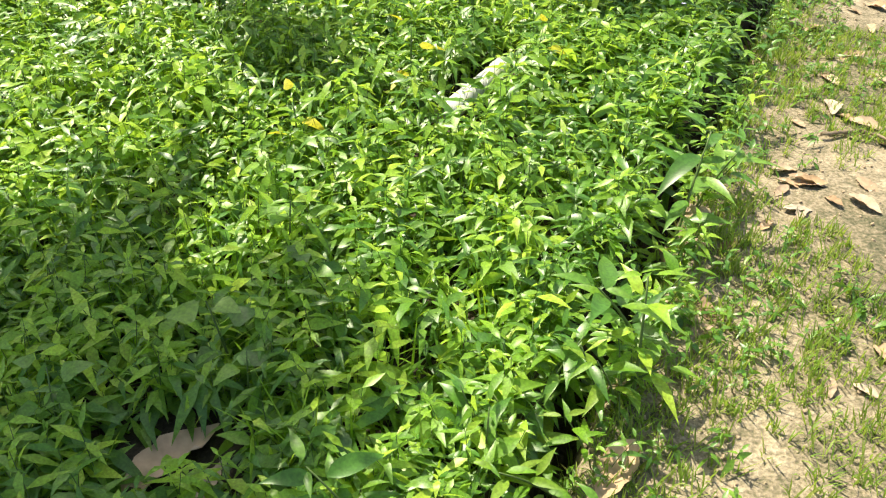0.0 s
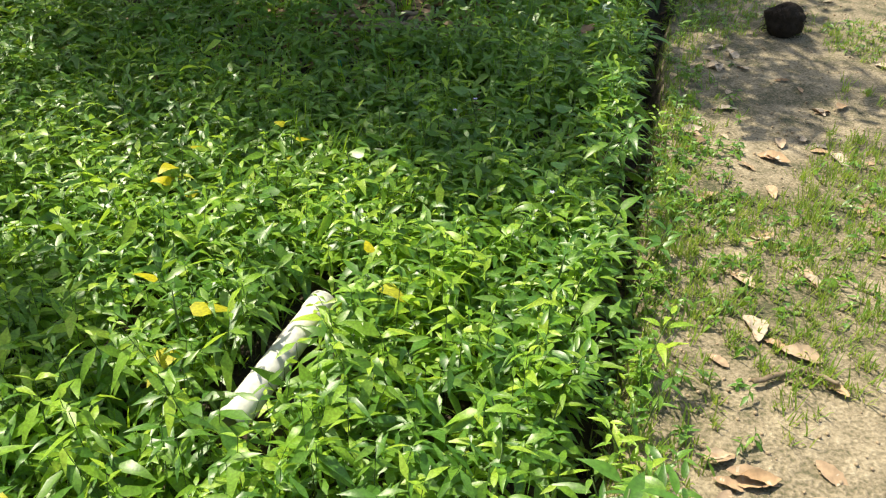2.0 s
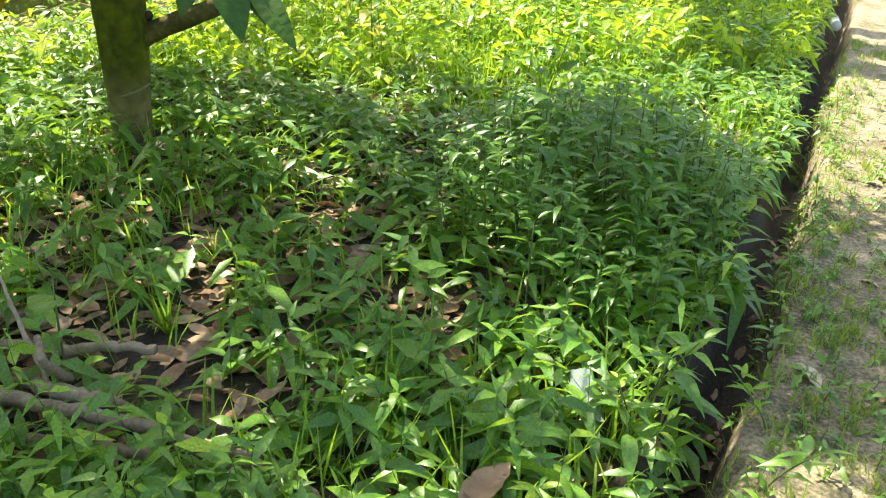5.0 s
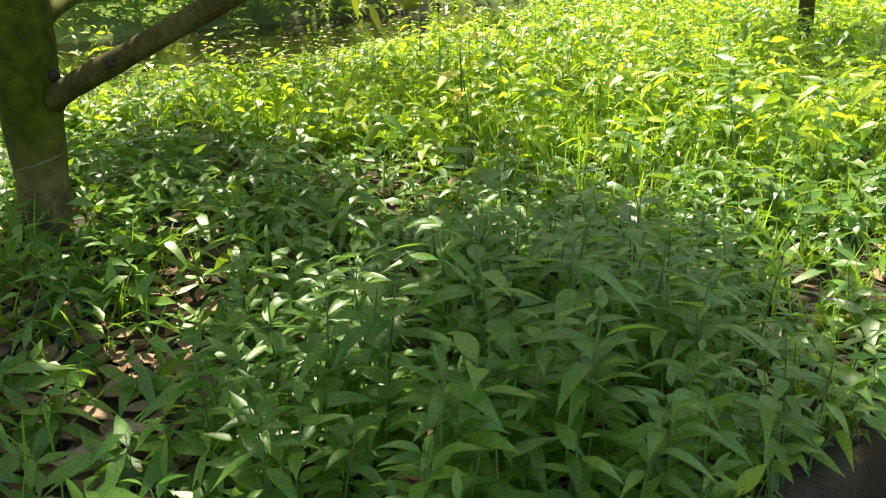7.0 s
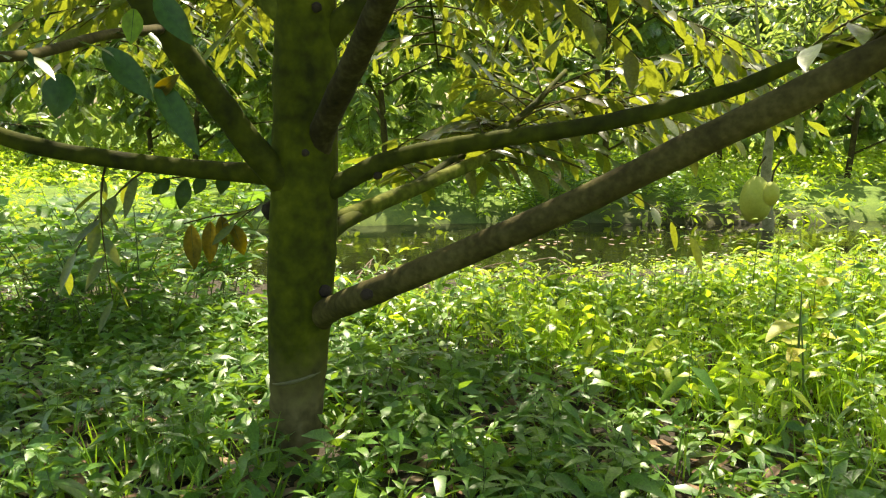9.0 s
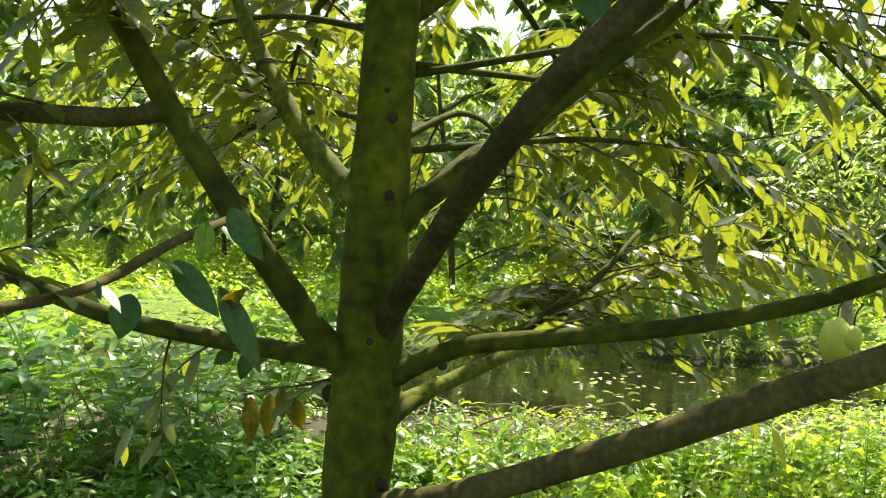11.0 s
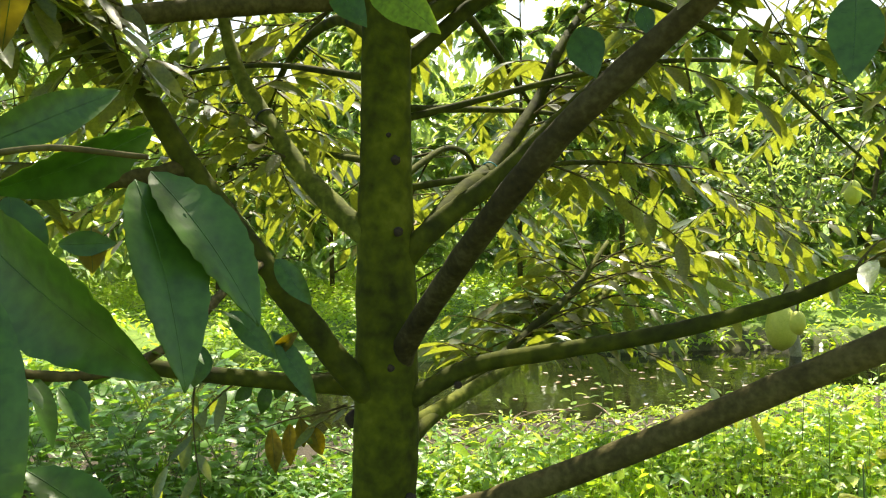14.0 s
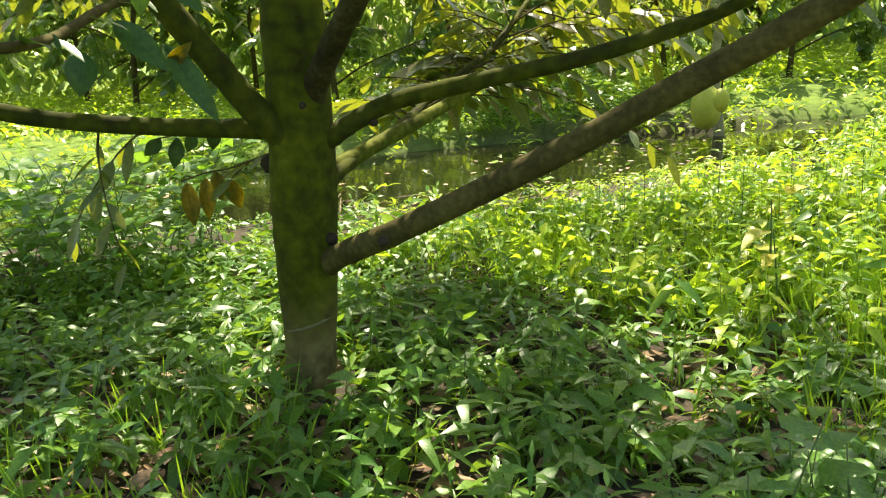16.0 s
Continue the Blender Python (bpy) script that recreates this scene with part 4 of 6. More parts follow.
def on_bed(x, y):
    s, n = to_path(x, y)
    c, beyond = canal_depth(x, y)
    clear = (np.hypot(x - TREE[0], y - TREE[1]) > 0.17) & (c < 0.16)
    return clear & (n < -0.11 - 0.02 * smooth01((s - 2.0) / 2.5)) & (beyond < -0.3)


def near_litter(x, y):
    return smooth01(1.25 - np.hypot((x - LITTER_AT[0]) / 1.35, y - LITTER_AT[1]) / 1.0)


def in_pile(x, y):
    return (np.abs(x - 0.85) < 0.6) & (np.abs(y - 6.42) < 0.34)


def cover(x, y):
    along = np.clip(((x - 0.01) * 0.308 + (y - 3.04) * 0.66) / (0.308 ** 2 + 0.66 ** 2), 0.12, 1.0)
    fallen = np.hypot(x + 0.62, y - 1.42) < 0.17
    near_pipe = fallen | (np.hypot(x - 0.01 - 0.308 * along, y - 3.04 - 0.66 * along) < 0.12)
    base = on_bed(x, y) * (1 - 0.5 * near_litter(x, y)) * np.where(near_pipe, 0.02, 1.0) * np.where(in_pile(x, y), 0.42, 1.0)
    return base * np.clip(0.85 + 0.45 * wave(x, y, 2.1, 1.0) + 0.3 * wave(x, y, 6.0, 2.0), 0.4, 1)


# Edge of the durian's shade; weeds beyond it take the sun-brightened leaf colour.
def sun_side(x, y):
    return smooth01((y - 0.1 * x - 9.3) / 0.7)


def stuff(name, leaf, leaf_mat, stem, label, category):
    ob = tagged(new(name, fast_mesh(name, *leaf, leaf_mat)), label, category, kind="stuff")
    if stem is not None:
        part("stems", fast_mesh("stems", *stem, STEM), ob)
    return ob


def fill(name, n, box, density, seed, mat, label, height, nodes, leaf, template, **more):
    x, y = scatter(n, box, density, seed)
    leaves, stems = weed_mesh(x, y, height, nodes, leaf, template, seed + 1, **more)
    return stuff(name, leaves, mat, stems, label, "weeds")


LANCE2F = blade_template(2, lance, 0.2)
NEAR = (-1.6, 4.4, -4.6, -0.12)


def low_bank(x, y):
    """1 where the bed falls to the canal and only low weeds grow."""
    d = np.stack([x - STAND[0], y - STAND[1]], -1)
    u, v = d @ ACROSS, d @ VIEW
    return smooth01((v - 4.8 - 0.3 * u) / 1.0) * smooth01((5.0 - u) / 1.2)


fill("weed_cover", 11000, NEAR, lambda x, y: cover(x, y) * 0.9, 1, WEED, "dense green lance-leaved weeds covering the orchard bed", 0.19, 4, 0.108, LANCE3, ratio=(0.11, 0.17))
# The sun-lightened leaves thin out where the near bed turns shaded.
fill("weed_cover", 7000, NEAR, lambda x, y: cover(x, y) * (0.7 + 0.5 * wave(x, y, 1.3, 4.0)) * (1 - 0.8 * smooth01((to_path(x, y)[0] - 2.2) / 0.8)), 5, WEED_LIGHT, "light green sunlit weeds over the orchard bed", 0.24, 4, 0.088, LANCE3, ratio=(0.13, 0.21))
MIDDLE = (4.4, 9.8, -5.6, -0.14)
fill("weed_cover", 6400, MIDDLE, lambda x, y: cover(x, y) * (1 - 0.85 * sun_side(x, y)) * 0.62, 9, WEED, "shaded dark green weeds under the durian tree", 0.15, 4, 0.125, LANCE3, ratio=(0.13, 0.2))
fill("sunlit_weeds", 3600, (5.5, 14.5, -6.5, -0.2), lambda x, y: on_bed(x, y) * sun_side(x, y) * (1 - low_bank(x, y)) * 0.9, 13, SUN_TINTED_WEED, "tall yellow-green weeds in full sun behind the tree", 0.34, 5, 0.105, LANCE3, ratio=(0.17, 0.28))
fill("sunlit_weeds", 1100, (5.5, 14.5, -6.5, -0.2), lambda x, y: on_bed(x, y) * sun_side(x, y) * (1 - low_bank(x, y)) * 0.9, 14, WEED, "tall green weeds among the yellow-green ones", 0.36, 5, 0.12, LANCE3, ratio=(0.12, 0.2))
fill("weed_cover", 2600, (-6.5, -1.6, -6.5, -0.14), lambda x, y: on_bed(x, y) * 0.9, 18, WEED, "green weeds over the bed behind the start of the walk", 0.2, 3, 0.13, LANCE2F, stems=False)
# Sunlit and shaded halves of the slope, told apart by leaf colour.
fill("low_weeds", 6000, (5.0, 14.0, -9.0, -2.0), lambda x, y: on_bed(x, y) * low_bank(x, y) * (0.7 + 0.4 * wave(x, y, 1.5, 8.0)) * (x + y > 8.6), 15, SUN_TINTED_WEED, "low sunlit weeds on the slope to the canal", 0.07, 3, 0.075, LANCE2F, ratio=(0.18, 0.3))
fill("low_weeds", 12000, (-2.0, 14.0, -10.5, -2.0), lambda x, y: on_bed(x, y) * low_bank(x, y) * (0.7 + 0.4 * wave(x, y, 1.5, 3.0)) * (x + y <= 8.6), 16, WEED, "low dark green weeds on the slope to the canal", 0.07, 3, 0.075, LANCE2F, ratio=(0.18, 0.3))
fill("weed_cover", 6000, (-1.6, 9.6, -9.5, -4.4), lambda x, y: cover(x, y) * (1 - low_bank(x, y)) * 0.9, 17, WEED, "green weeds on the far side of the bed", 0.28, 4, 0.11, LANCE2F, stems=False)
fill("sunlit_weeds", 7000, (12.0, 34.0, -14.0, -0.3), lambda x, y: on_bed(x, y) * (1 - low_bank(x, y)) * 0.9, 21, SUN_TINTED_WEED, "bright weeds further along the bed", 0.3, 3, 0.16, LANCE2, stems=False)


def far_bank(x, y):
    c, beyond = canal_depth(x, y)
    return (beyond > -0.3) & (beyond < 18) & (c < 0.6)


def view_scatter(n, u, v, density, seed):
    g = np.random.default_rng(seed)
    a, b = g.uniform(*u, n), g.uniform(*v, n)
    p = STAND + a[:, None] * ACROSS + b[:, None] * VIEW
    keep = g.uniform(size=n) < density(p[:, 0], p[:, 1])
    return p[keep, 0], p[keep, 1]


bank_x, bank_y = view_scatter(24000, (-15, 15), (8.5, 28), lambda x, y: far_bank(x, y) * (0.6 + 0.6 * wave(x, y, 1.1, 2.0)), 25)
bank_leaves, _ = weed_mesh(bank_x, bank_y, 0.3, 3, 0.14, LANCE2, 26, stems=False, ratio=(0.2, 0.3))
stuff("bank_weeds", bank_leaves, SUN_TINTED_WEED, None, "green weeds over the far canal bank", "weeds")

grass_x, grass_y = scatter(9500, (-1.6, 9.0, -3.2, -0.2), lambda x, y: cover(x, y) * (0.35 + 0.65 * wave(x, y, 1.7, 7.0)), 31)
tagged(new("long_grass", fast_mesh("long_grass", *grass_mesh(grass_x, grass_y, 0.25, 32, 0.0046, 3), GRASS)), "thin long grass blades among the weeds", "grass", kind="stuff")
sun_x, sun_y = scatter(4800, (6.5, 15.0, -5.0, -0.25), lambda x, y: on_bed(x, y) * sun_side(x, y), 35)
tagged(new("long_grass", fast_mesh("long_grass", *grass_mesh(sun_x, sun_y, 0.36, 36, 0.004, 4), GRASS)), "tall sunlit grass behind the durian tree", "grass", kind="stuff")


def path_grass(x, y):
    s, n = to_path(x, y)
    lip = np.exp(-((n - 0.08) / 0.14) ** 2)
    patch = smooth01((wave(x, y, 2.6, 9.0) + 0.45 * wave(x, y, 7.0, 2.0) + 0.06 + 0.3 * np.exp(-((s - 1.6) / 1.6) ** 2) * (n < 0.9)) * 3.0)
    return np.clip(0.85 * lip + 0.7 * patch * (n > 0.0), 0, 1) * (n > -0.06) * (1 - 0.7 * smooth01((s - 3.4) / 1.0))


verge_x, verge_y = scatter(26000, (-1.8, 11.0, -0.08, 2.6), path_grass, 41)
tagged(new("path_grass", fast_mesh("path_grass", *grass_mesh(verge_x, verge_y, 0.08, 42, 0.0036, 8, RIBBON2), DRY_GRASS)), "short trodden grass in patches on the clay path", "grass", kind="stuff")
edge_x, edge_y = scatter(2600, (-1.8, 9.5, -0.05, 0.4), lambda x, y: (0.3 + 0.5 * (wave(x, y, 1.9, 3.0) > 0.0)) * np.where(to_path(x, y)[0] < 3.6, np.where(to_path(x, y)[0] < 1.3, 0.4, 1.0), 0.35) * np.where(to_path(x, y)[1] > 0.2, 0.5, 1.0), 45)
edge_leaves, edge_stems = weed_mesh(edge_x, edge_y, 0.055, 3, 0.045, LANCE3, 46)
stuff("verge_weeds", edge_leaves, WEED, edge_stems, "small weeds along the edge of the ditch", "weeds")
far_x, far_y = scatter(6000, (-4.0, 26.0, 2.3, 6.0), lambda x, y: 0.8 + 0 * x, 47)
far_leaves, _ = weed_mesh(far_x, far_y, 0.2, 3, 0.1, LANCE2, 48, stems=False)
stuff("verge_weeds", far_leaves, WEED, None, "weeds on the far side of the path", "weeds")


# ---- single plants ----
def plant_parts(height, nodes, leaf, template, mat, seed, ratio, lean=0.1, droop=(0.15, 0.5), pair=True, curve=0.1):
    """Stem and blades of one plant about its own foot."""
    g = np.random.default_rng(seed)
    k = np.linspace(0, 1, 7)[:, None]
    bend = g.normal(size=2) * lean * height
    stem = np.concatenate([k ** 1.4 * bend[None], k * height], 1)
    stem_mesh = fast_mesh("stem", *tube(stem, [0.0035, 0.003, 0.0015], 5, 0.05, seed), STEM)
    out = []
    turn = g.uniform(0, 6)
    for j in range(nodes):
        share = 0.25 + 0.75 * (j + 1) / nodes
        base = np.array([np.interp(share, k[:, 0], stem[:, c]) for c in range(3)])
        for side in ((0, 1) if pair else (0,)):
            a = turn + j * (1.57 if pair else 2.4) + side * math.pi + g.normal() * 0.3
            along = np.array([[math.cos(a), math.sin(a), g.uniform(0.0, 0.7)]])
            L = leaf * g.uniform(0.7, 1.2) * (0.6 if j == nodes - 1 else 1)
            foot = base + along[0] * (0.012 if template is LANCE4 else 0.03)
            out.append(blades(template, foot[None], along, np.array([[0, 0, 1.0]]) + g.normal(size=(1, 3)) * 0.2, L, L * g.uniform(*ratio), g.uniform(*droop)))
    return stem_mesh, fast_mesh("leaves", *joined(out), mat)


def plant_kind(name, label, category, group, variants):
    """Builds the variants at spots given later; copies share their meshes."""
    made = []
    for stem_mesh, leaf_mesh in variants:
        made.append((stem_mesh, leaf_mesh))

    def put(x, y, turn=0.0, scale=1.0, which=0, special=""):
        ob = thing(name, x, y, float(ground_z(x, y)) - 0.005, special or label, category, group, turn)
        ob.scale = (scale, scale, scale)
        stem_mesh, leaf_mesh = made[which % len(made)]
        part("stem", stem_mesh, ob)
        part("leaves", leaf_mesh, ob)
        return ob
    return put


put_bush = plant_kind("bush_plant", "dark green upright weed with long pointed leaves", "plant", "weeds in the mound", [plant_parts(0.42, 8, 0.11, LANCE4, BUSH, 60 + i, (0.13, 0.19), droop=(0.1, 0.6)) for i in range(6)])
put_heart = plant_kind("heart_leaf_plant", "low plant with broad heart-shaped green leaves", "plant", "heart-leaved plants", [plant_parts(0.24, 4, 0.085, HEART5, WEED, 80 + i, (0.42, 0.52), pair=False) for i in range(4)])
put_tall_heart = plant_kind("climbing_vine", "tall vine with dark heart-shaped leaves above the weeds", "plant", "", [plant_parts(0.75, 7, 0.10, HEART5, BUSH, 90, (0.42, 0.5), 0.12, pair=False)])
put_ditch = plant_kind("ditch_plant", "weed with long narrow light green leaves beside the ditch", "plant", "plants along the ditch", [plant_parts(0.2 + 0.02 * (i % 4), 4 + i % 3, 0.09 + 0.01 * (i % 4), LANCE4, (WEED, WEED_LIGHT, WEED, GRASS, WEED)[i % 5], 100 + i, (0.12, 0.18), 0.25) for i in range(10)])
put_yellow = plant_kind("yellowing_plant", "weed with bright yellow withering leaves", "plant", "yellowing plants", [plant_parts(0.26, 3, 0.085, HEART5, YELLOW, 110 + i, (0.25, 0.38), pair=False) for i in range(3)])
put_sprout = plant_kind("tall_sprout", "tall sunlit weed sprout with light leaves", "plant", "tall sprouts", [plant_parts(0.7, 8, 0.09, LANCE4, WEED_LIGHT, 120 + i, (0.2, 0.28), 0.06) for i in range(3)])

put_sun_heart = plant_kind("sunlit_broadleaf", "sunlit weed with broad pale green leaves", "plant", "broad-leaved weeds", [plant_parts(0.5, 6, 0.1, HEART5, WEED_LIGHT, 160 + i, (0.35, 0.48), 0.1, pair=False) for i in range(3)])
g_plants = np.random.default_rng(5)
for i in range(170):
    a, r = g_plants.uniform(0, 6.283), math.sqrt(g_plants.uniform(0, 1))
    px, py = MOUND[0] + r * (math.cos(a) * 0.62 + math.sin(a) * 0.10), MOUND[1] + r * (math.sin(a) * 0.95)
    if to_path(px, py)[1] > -0.24:
        continue
    put_bush(px, py, g_plants.uniform(0, 360), (1.36 - 0.55 * r) * g_plants.uniform(0.8, 1.15), i)
for i, (px, py) in enumerate([(0.65, 4.9), (0.57, 5.67), (1.08, 4.82), (1.43, 5.0), (1.18, 4.11), (0.76, 6.55), (0.82, 4.74), (0.13, 4.27), (-0.56, 1.74), (-0.48, 1.59), (-0.94, 1.45), (-0.47, 2.21), (-0.36, 2.04), (2.02, 8.64), (2.21, 8.45), (2.31, 8.78)]):
    put_heart(px, py, i * 77, 1.0 + 0.15 * (i % 3), i)
for i in range(22):
    px, py = g_plants.uniform(0.0, 1.7), g_plants.uniform(3.9, 5.4)
    if to_path(px, py)[1] < -0.3:
        put_heart(px, py, i * 67, 0.85 + 0.12 * (i % 4), i)
for i in range(230):
    s = -0.9 + 0.042 * i + g_plants.uniform(-0.05, 0.05)
    if s > 3.4 and i % 6 == 1:
        continue
    wider = 0.05 if s > 3.2 else 0.0
    px, py = from_path(s, (g_plants.uniform(-0.26, -0.15) - wider, g_plants.uniform(-0.02, 0.08), g_plants.uniform(-0.2, -0.1) - wider * 1.2)[i % 3])
    put_ditch(px, py, g_plants.uniform(0, 360), g_plants.uniform(0.6, 1.15) * (1.0 if i % 3 != 1 else 0.75), i)
for i, (a, b) in enumerate([(-0.05, 0.02), (0.1, -0.03), (0.22, 0.05), (-0.2, -0.05), (0.35, 0.0), (0.5, -0.02), (0.05, 0.08), (0.75, 0.02), (-0.3, 0.0), (1.0, 0.04)]):
    px, py = from_path(a, b)
    put_ditch(px, py, i * 71, 1.35 + 0.12 * (i % 4), i, "tall weed with long narrow leaves leaning over the ditch")
for i in range(130):
    px, py = from_path(g_plants.uniform(-1.0, 2.6), (g_plants.uniform(-0.3, -0.12), g_plants.uniform(-0.03, 0.1))[i % 2])
    put_ditch(px, py, g_plants.uniform(0, 360), g_plants.uniform(0.5, 1.3) * (1.0 if i % 2 == 0 else 0.8), i)
for i, (px, py, k) in enumerate([(-0.12, 3.36, 1.0), (0.2, 4.63, 0.7), (-0.24, 4.4, 0.8), (0.46, 3.51, 0.8), (-0.53, 2.83, 0.9), (-0.22, 4.32, 0.7), (1.27, 10.3, 2.1), (1.35, 10.2, 1.7), (1.06, 11.03, 1.0)]):
    put_yellow(px, py, i * 100, k * 1.45 if k < 1.2 else k, i)
for i, (px, py) in enumerate(((-0.33, 11.35), (0.1, 11.2), (0.5, 11.4), (0.9, 11.9), (1.3, 11.6), (-0.6, 10.9), (1.7, 12.2))):
    put_sprout(px, py, i * 60, 0.8 + 0.12 * (i % 3), i)
for i in range(70):
    px, py = at_view(g_plants.uniform(0.6, 4.8), g_plants.uniform(2.8, 6.6))
    if bool(on_bed(np.array(px), np.array(py))) and float(sun_side(np.array(px), np.array(py))) > 0.4:
        (put_sprout if i % 2 else put_sun_heart)(px, py, g_plants.uniform(0, 360), g_plants.uniform(0.45, 0.95), i)
for i, (px, py) in enumerate([(2.14, 8.4), (2.45, 8.46), (2.29, 8.18), (2.31, 8.48), (2.3, 9.68), (2.08, 8.39), (2.14, 8.62), (2.29, 8.64)]):
    put_heart(px, py, i * 93, 1.15 + 0.15 * (i % 3), i)
put_tall_heart(2.15, 7.85, 0, 1.0)
put_tall_heart(2.3, 8.1, 140, 0.8)


def grass_tuft(x, y, height, count, seed, label):
    g = np.random.default_rng(seed)
    a = g.uniform(0, 2 * math.pi, count)
    base = np.stack([np.cos(a), np.sin(a), 0 * a], 1) * 0.012
    along = np.stack([np.cos(a) * g.uniform(0.1, 0.6, count), np.sin(a) * g.uniform(0.1, 0.6, count), np.ones(count)], 1)
    L = height * g.uniform(0.6, 1.2, count)
    me = fast_mesh("grass_tuft", *blades(RIBBON4, base, along, np.stack([np.cos(a), np.sin(a), 0.2 + 0 * a], 1), L, 0.006, g.uniform(0.1, 0.8, count)), GRASS)
    ob = new("grass_tuft", me)
    ob.location = (x, y, float(ground_z(x, y)) - 0.004)
    tagged(ob, label, "grass", "grass tufts")


for i, (px, py, h) in enumerate([(2.11, 7.44, 0.3), (1.01, 7.84, 0.2), (-0.3, 1.44, 0.42), (-0.37, 1.37, 0.35), (0.22, 2.96, 0.3), (0.4, 4.64, 0.35), (1.37, 8.1, 0.2), (2.2, 11.64, 0.7), (2.15, 11.12, 0.5), (-2.74, 8.77, 0.4), (0.98, 6.79, 0.22), (0.3, 4.56, 0.4), (0.25, 2.25, 0.3), (-2.76, 8.74, 0.5), (0.2, 2.0, 0.28), (0.05, 1.7, 0.3), (0.3, 2.35, 0.3), (-0.1, 1.9, 0.3), (0.1, 2.5, 0.32), (0.75, 4.3, 0.34), (0.2, 4.9, 0.36), (0.9, 5.0, 0.34), (1.3, 5.3, 0.3), (0.5, 5.4, 0.34), (1.5, 4.7, 0.26)]):
    grass_tuft(px, py, h, 14 + 3 * (i % 3), 200 + i, "tuft of arching light green grass blades")


# ---- dry leaves ----
def dry_leaf_mesh(seed, mat, length):
    """A curled dry blade with thickness and an uneven rim."""
    g = np.random.default_rng(seed)
    pts, quads = OBLONG10
    v = pts.copy()
    w = g.uniform(0.17, 0.24)
    x, y = v[:, 0] * w, v[:, 1] - 0.5
    curl, bend = g.uniform(0.3, 1.4), g.uniform(-0.5, 0.9)
    z = curl * x ** 2 * 3 + bend * 0.25 * (y ** 2) + 0.02 * np.sin(y * 21 + seed) * abs(v[:, 0]) + g.normal(size=len(v)) * 0.004
    top = np.stack([x * (1 + 0.08 * np.sin(y * 30 + seed)), y, z - z.min() + 0.012], 1) * length
    n = len(top)
    return fast_mesh("dry_leaf", np.concatenate([top, top - (0, 0, 0.0009)]), np.concatenate([quads, quads[:, ::-1] + n]), mat)


dry_meshes = [dry_leaf_mesh(300 + i, PALE_LITTER if i % 3 else LITTER, 0.095 + 0.012 * (i % 4)) for i in range(9)]
g_dry = np.random.default_rng(8)


def put_dry(x, y, i, label, size=1.0, lift=0.0):
    ob = new("dry_leaf", dry_meshes[i % len(dry_meshes)])
    ob.matrix_basis = pose(x, y, float(ground_z(x, y)) + lift, g_dry.uniform(-14, 14), g_dry.uniform(-14, 14), g_dry.uniform(0, 360))
    ob.scale = (size, size, size)
    tagged(ob, label, "dry leaf", "fallen leaves")


for i in range(190):
    s, n = 0.3 + 9.5 * g_dry.uniform() ** 1.3, 0.12 + 2.1 * g_dry.uniform() ** 0.9
    px, py = from_path(s, n)
    put_dry(px, py, i, "curled dry brown leaf lying on the clay path", g_dry.uniform(0.55, 1.35), 0.004)
for i, (px, py, k) in enumerate([(2.05, 3.89, 1.2), (2.43, 4.56, 1.0), (2.15, 4.83, 0.9), (2.8, 5.96, 1.0), (2.26, 4.24, 1.1), (1.95, 4.23, 1.0), (2.09, 3.64, 1.3), (1.76, 3.38, 1.5), (2.95, 6.65, 1.0), (2.68, 5.8, 0.9), (2.67, 5.71, 1.2), (0.49, 1.41, 1.6), (1.34, 2.59, 1.1), (1.24, 1.7, 0.8), (1.44, 2.76, 1.0), (1.66, 2.75, 1.1), (1.34, 2.56, 1.0), (2.03, 3.9, 1.0), (2.06, 3.07, 1.4), (1.75, 3.4, 1.3), (1.43, 2.77, 1.1), (1.37, 2.85, 1.1), (2.09, 3.61, 1.1), (2.16, 4.88, 1.0), (2.82, 6.0, 1.2), (2.54, 4.69, 1.2), (2.43, 4.54, 1.2), (2.46, 5.11, 1.3), (2.68, 5.67, 1.3), (-0.65, 1.41, 2.4), (-0.55, 1.36, 1.9), (2.0, 6.16, 1.7), (1.56, 7.2, 1.6), (1.0, 7.62, 1.4), (0.93, 7.52, 1.3), (1.54, 7.32, 1.3), (2.02, 6.17, 1.5), (1.37, 6.65, 1.1)]):
    put_dry(px, py, 3 * i + 1, "large pale dry leaf lying on the clay path", k, 0.006)
put_dry(1.969, 5.992, 0, "large reddish brown dry leaf resting on the weeds", 2.0, 0.13)
for i in range(70):
    px, py = from_path(g_dry.uniform(1.5, 8.5), g_dry.uniform(-0.22, -0.04))
    put_dry(px, py, 3 * i, "dark damp dry leaf at the bottom of the ditch", g_dry.uniform(0.7, 1.2), 0.0)

lit_x, lit_y = scatter(13000, (3.2, 9.5, -4.5, -0.26), lambda x, y: on_bed(x, y) * (0.22 + 0.6 * near_litter(x, y)) * (1 - sun_side(x, y)), 51)
lit_n = len(lit_x)
lit_a = g_dry.uniform(0, 6.283, lit_n)
lit_along = np.stack([np.cos(lit_a), np.sin(lit_a), g_dry.uniform(-0.12, 0.25, lit_n)], 1)
lit_L = g_dry.uniform(0.06, 0.13, lit_n)
lit = blades(OBLONG4, np.stack([lit_x, lit_y, ground_z(lit_x, lit_y) + g_dry.uniform(0.004, 0.03, lit_n)], 1), lit_along, np.array((0, 0, 1.0)) + g_dry.normal(size=(lit_n, 3)) * 0.3, lit_L, lit_L * g_dry.uniform(0.17, 0.24, lit_n), g_dry.uniform(-0.1, 0.2, lit_n))
tagged(new("leaf_litter", fast_mesh("leaf_litter", *lit, LITTER)), "brown dry leaf litter under the durian tree", "leaf litter", kind="stuff")


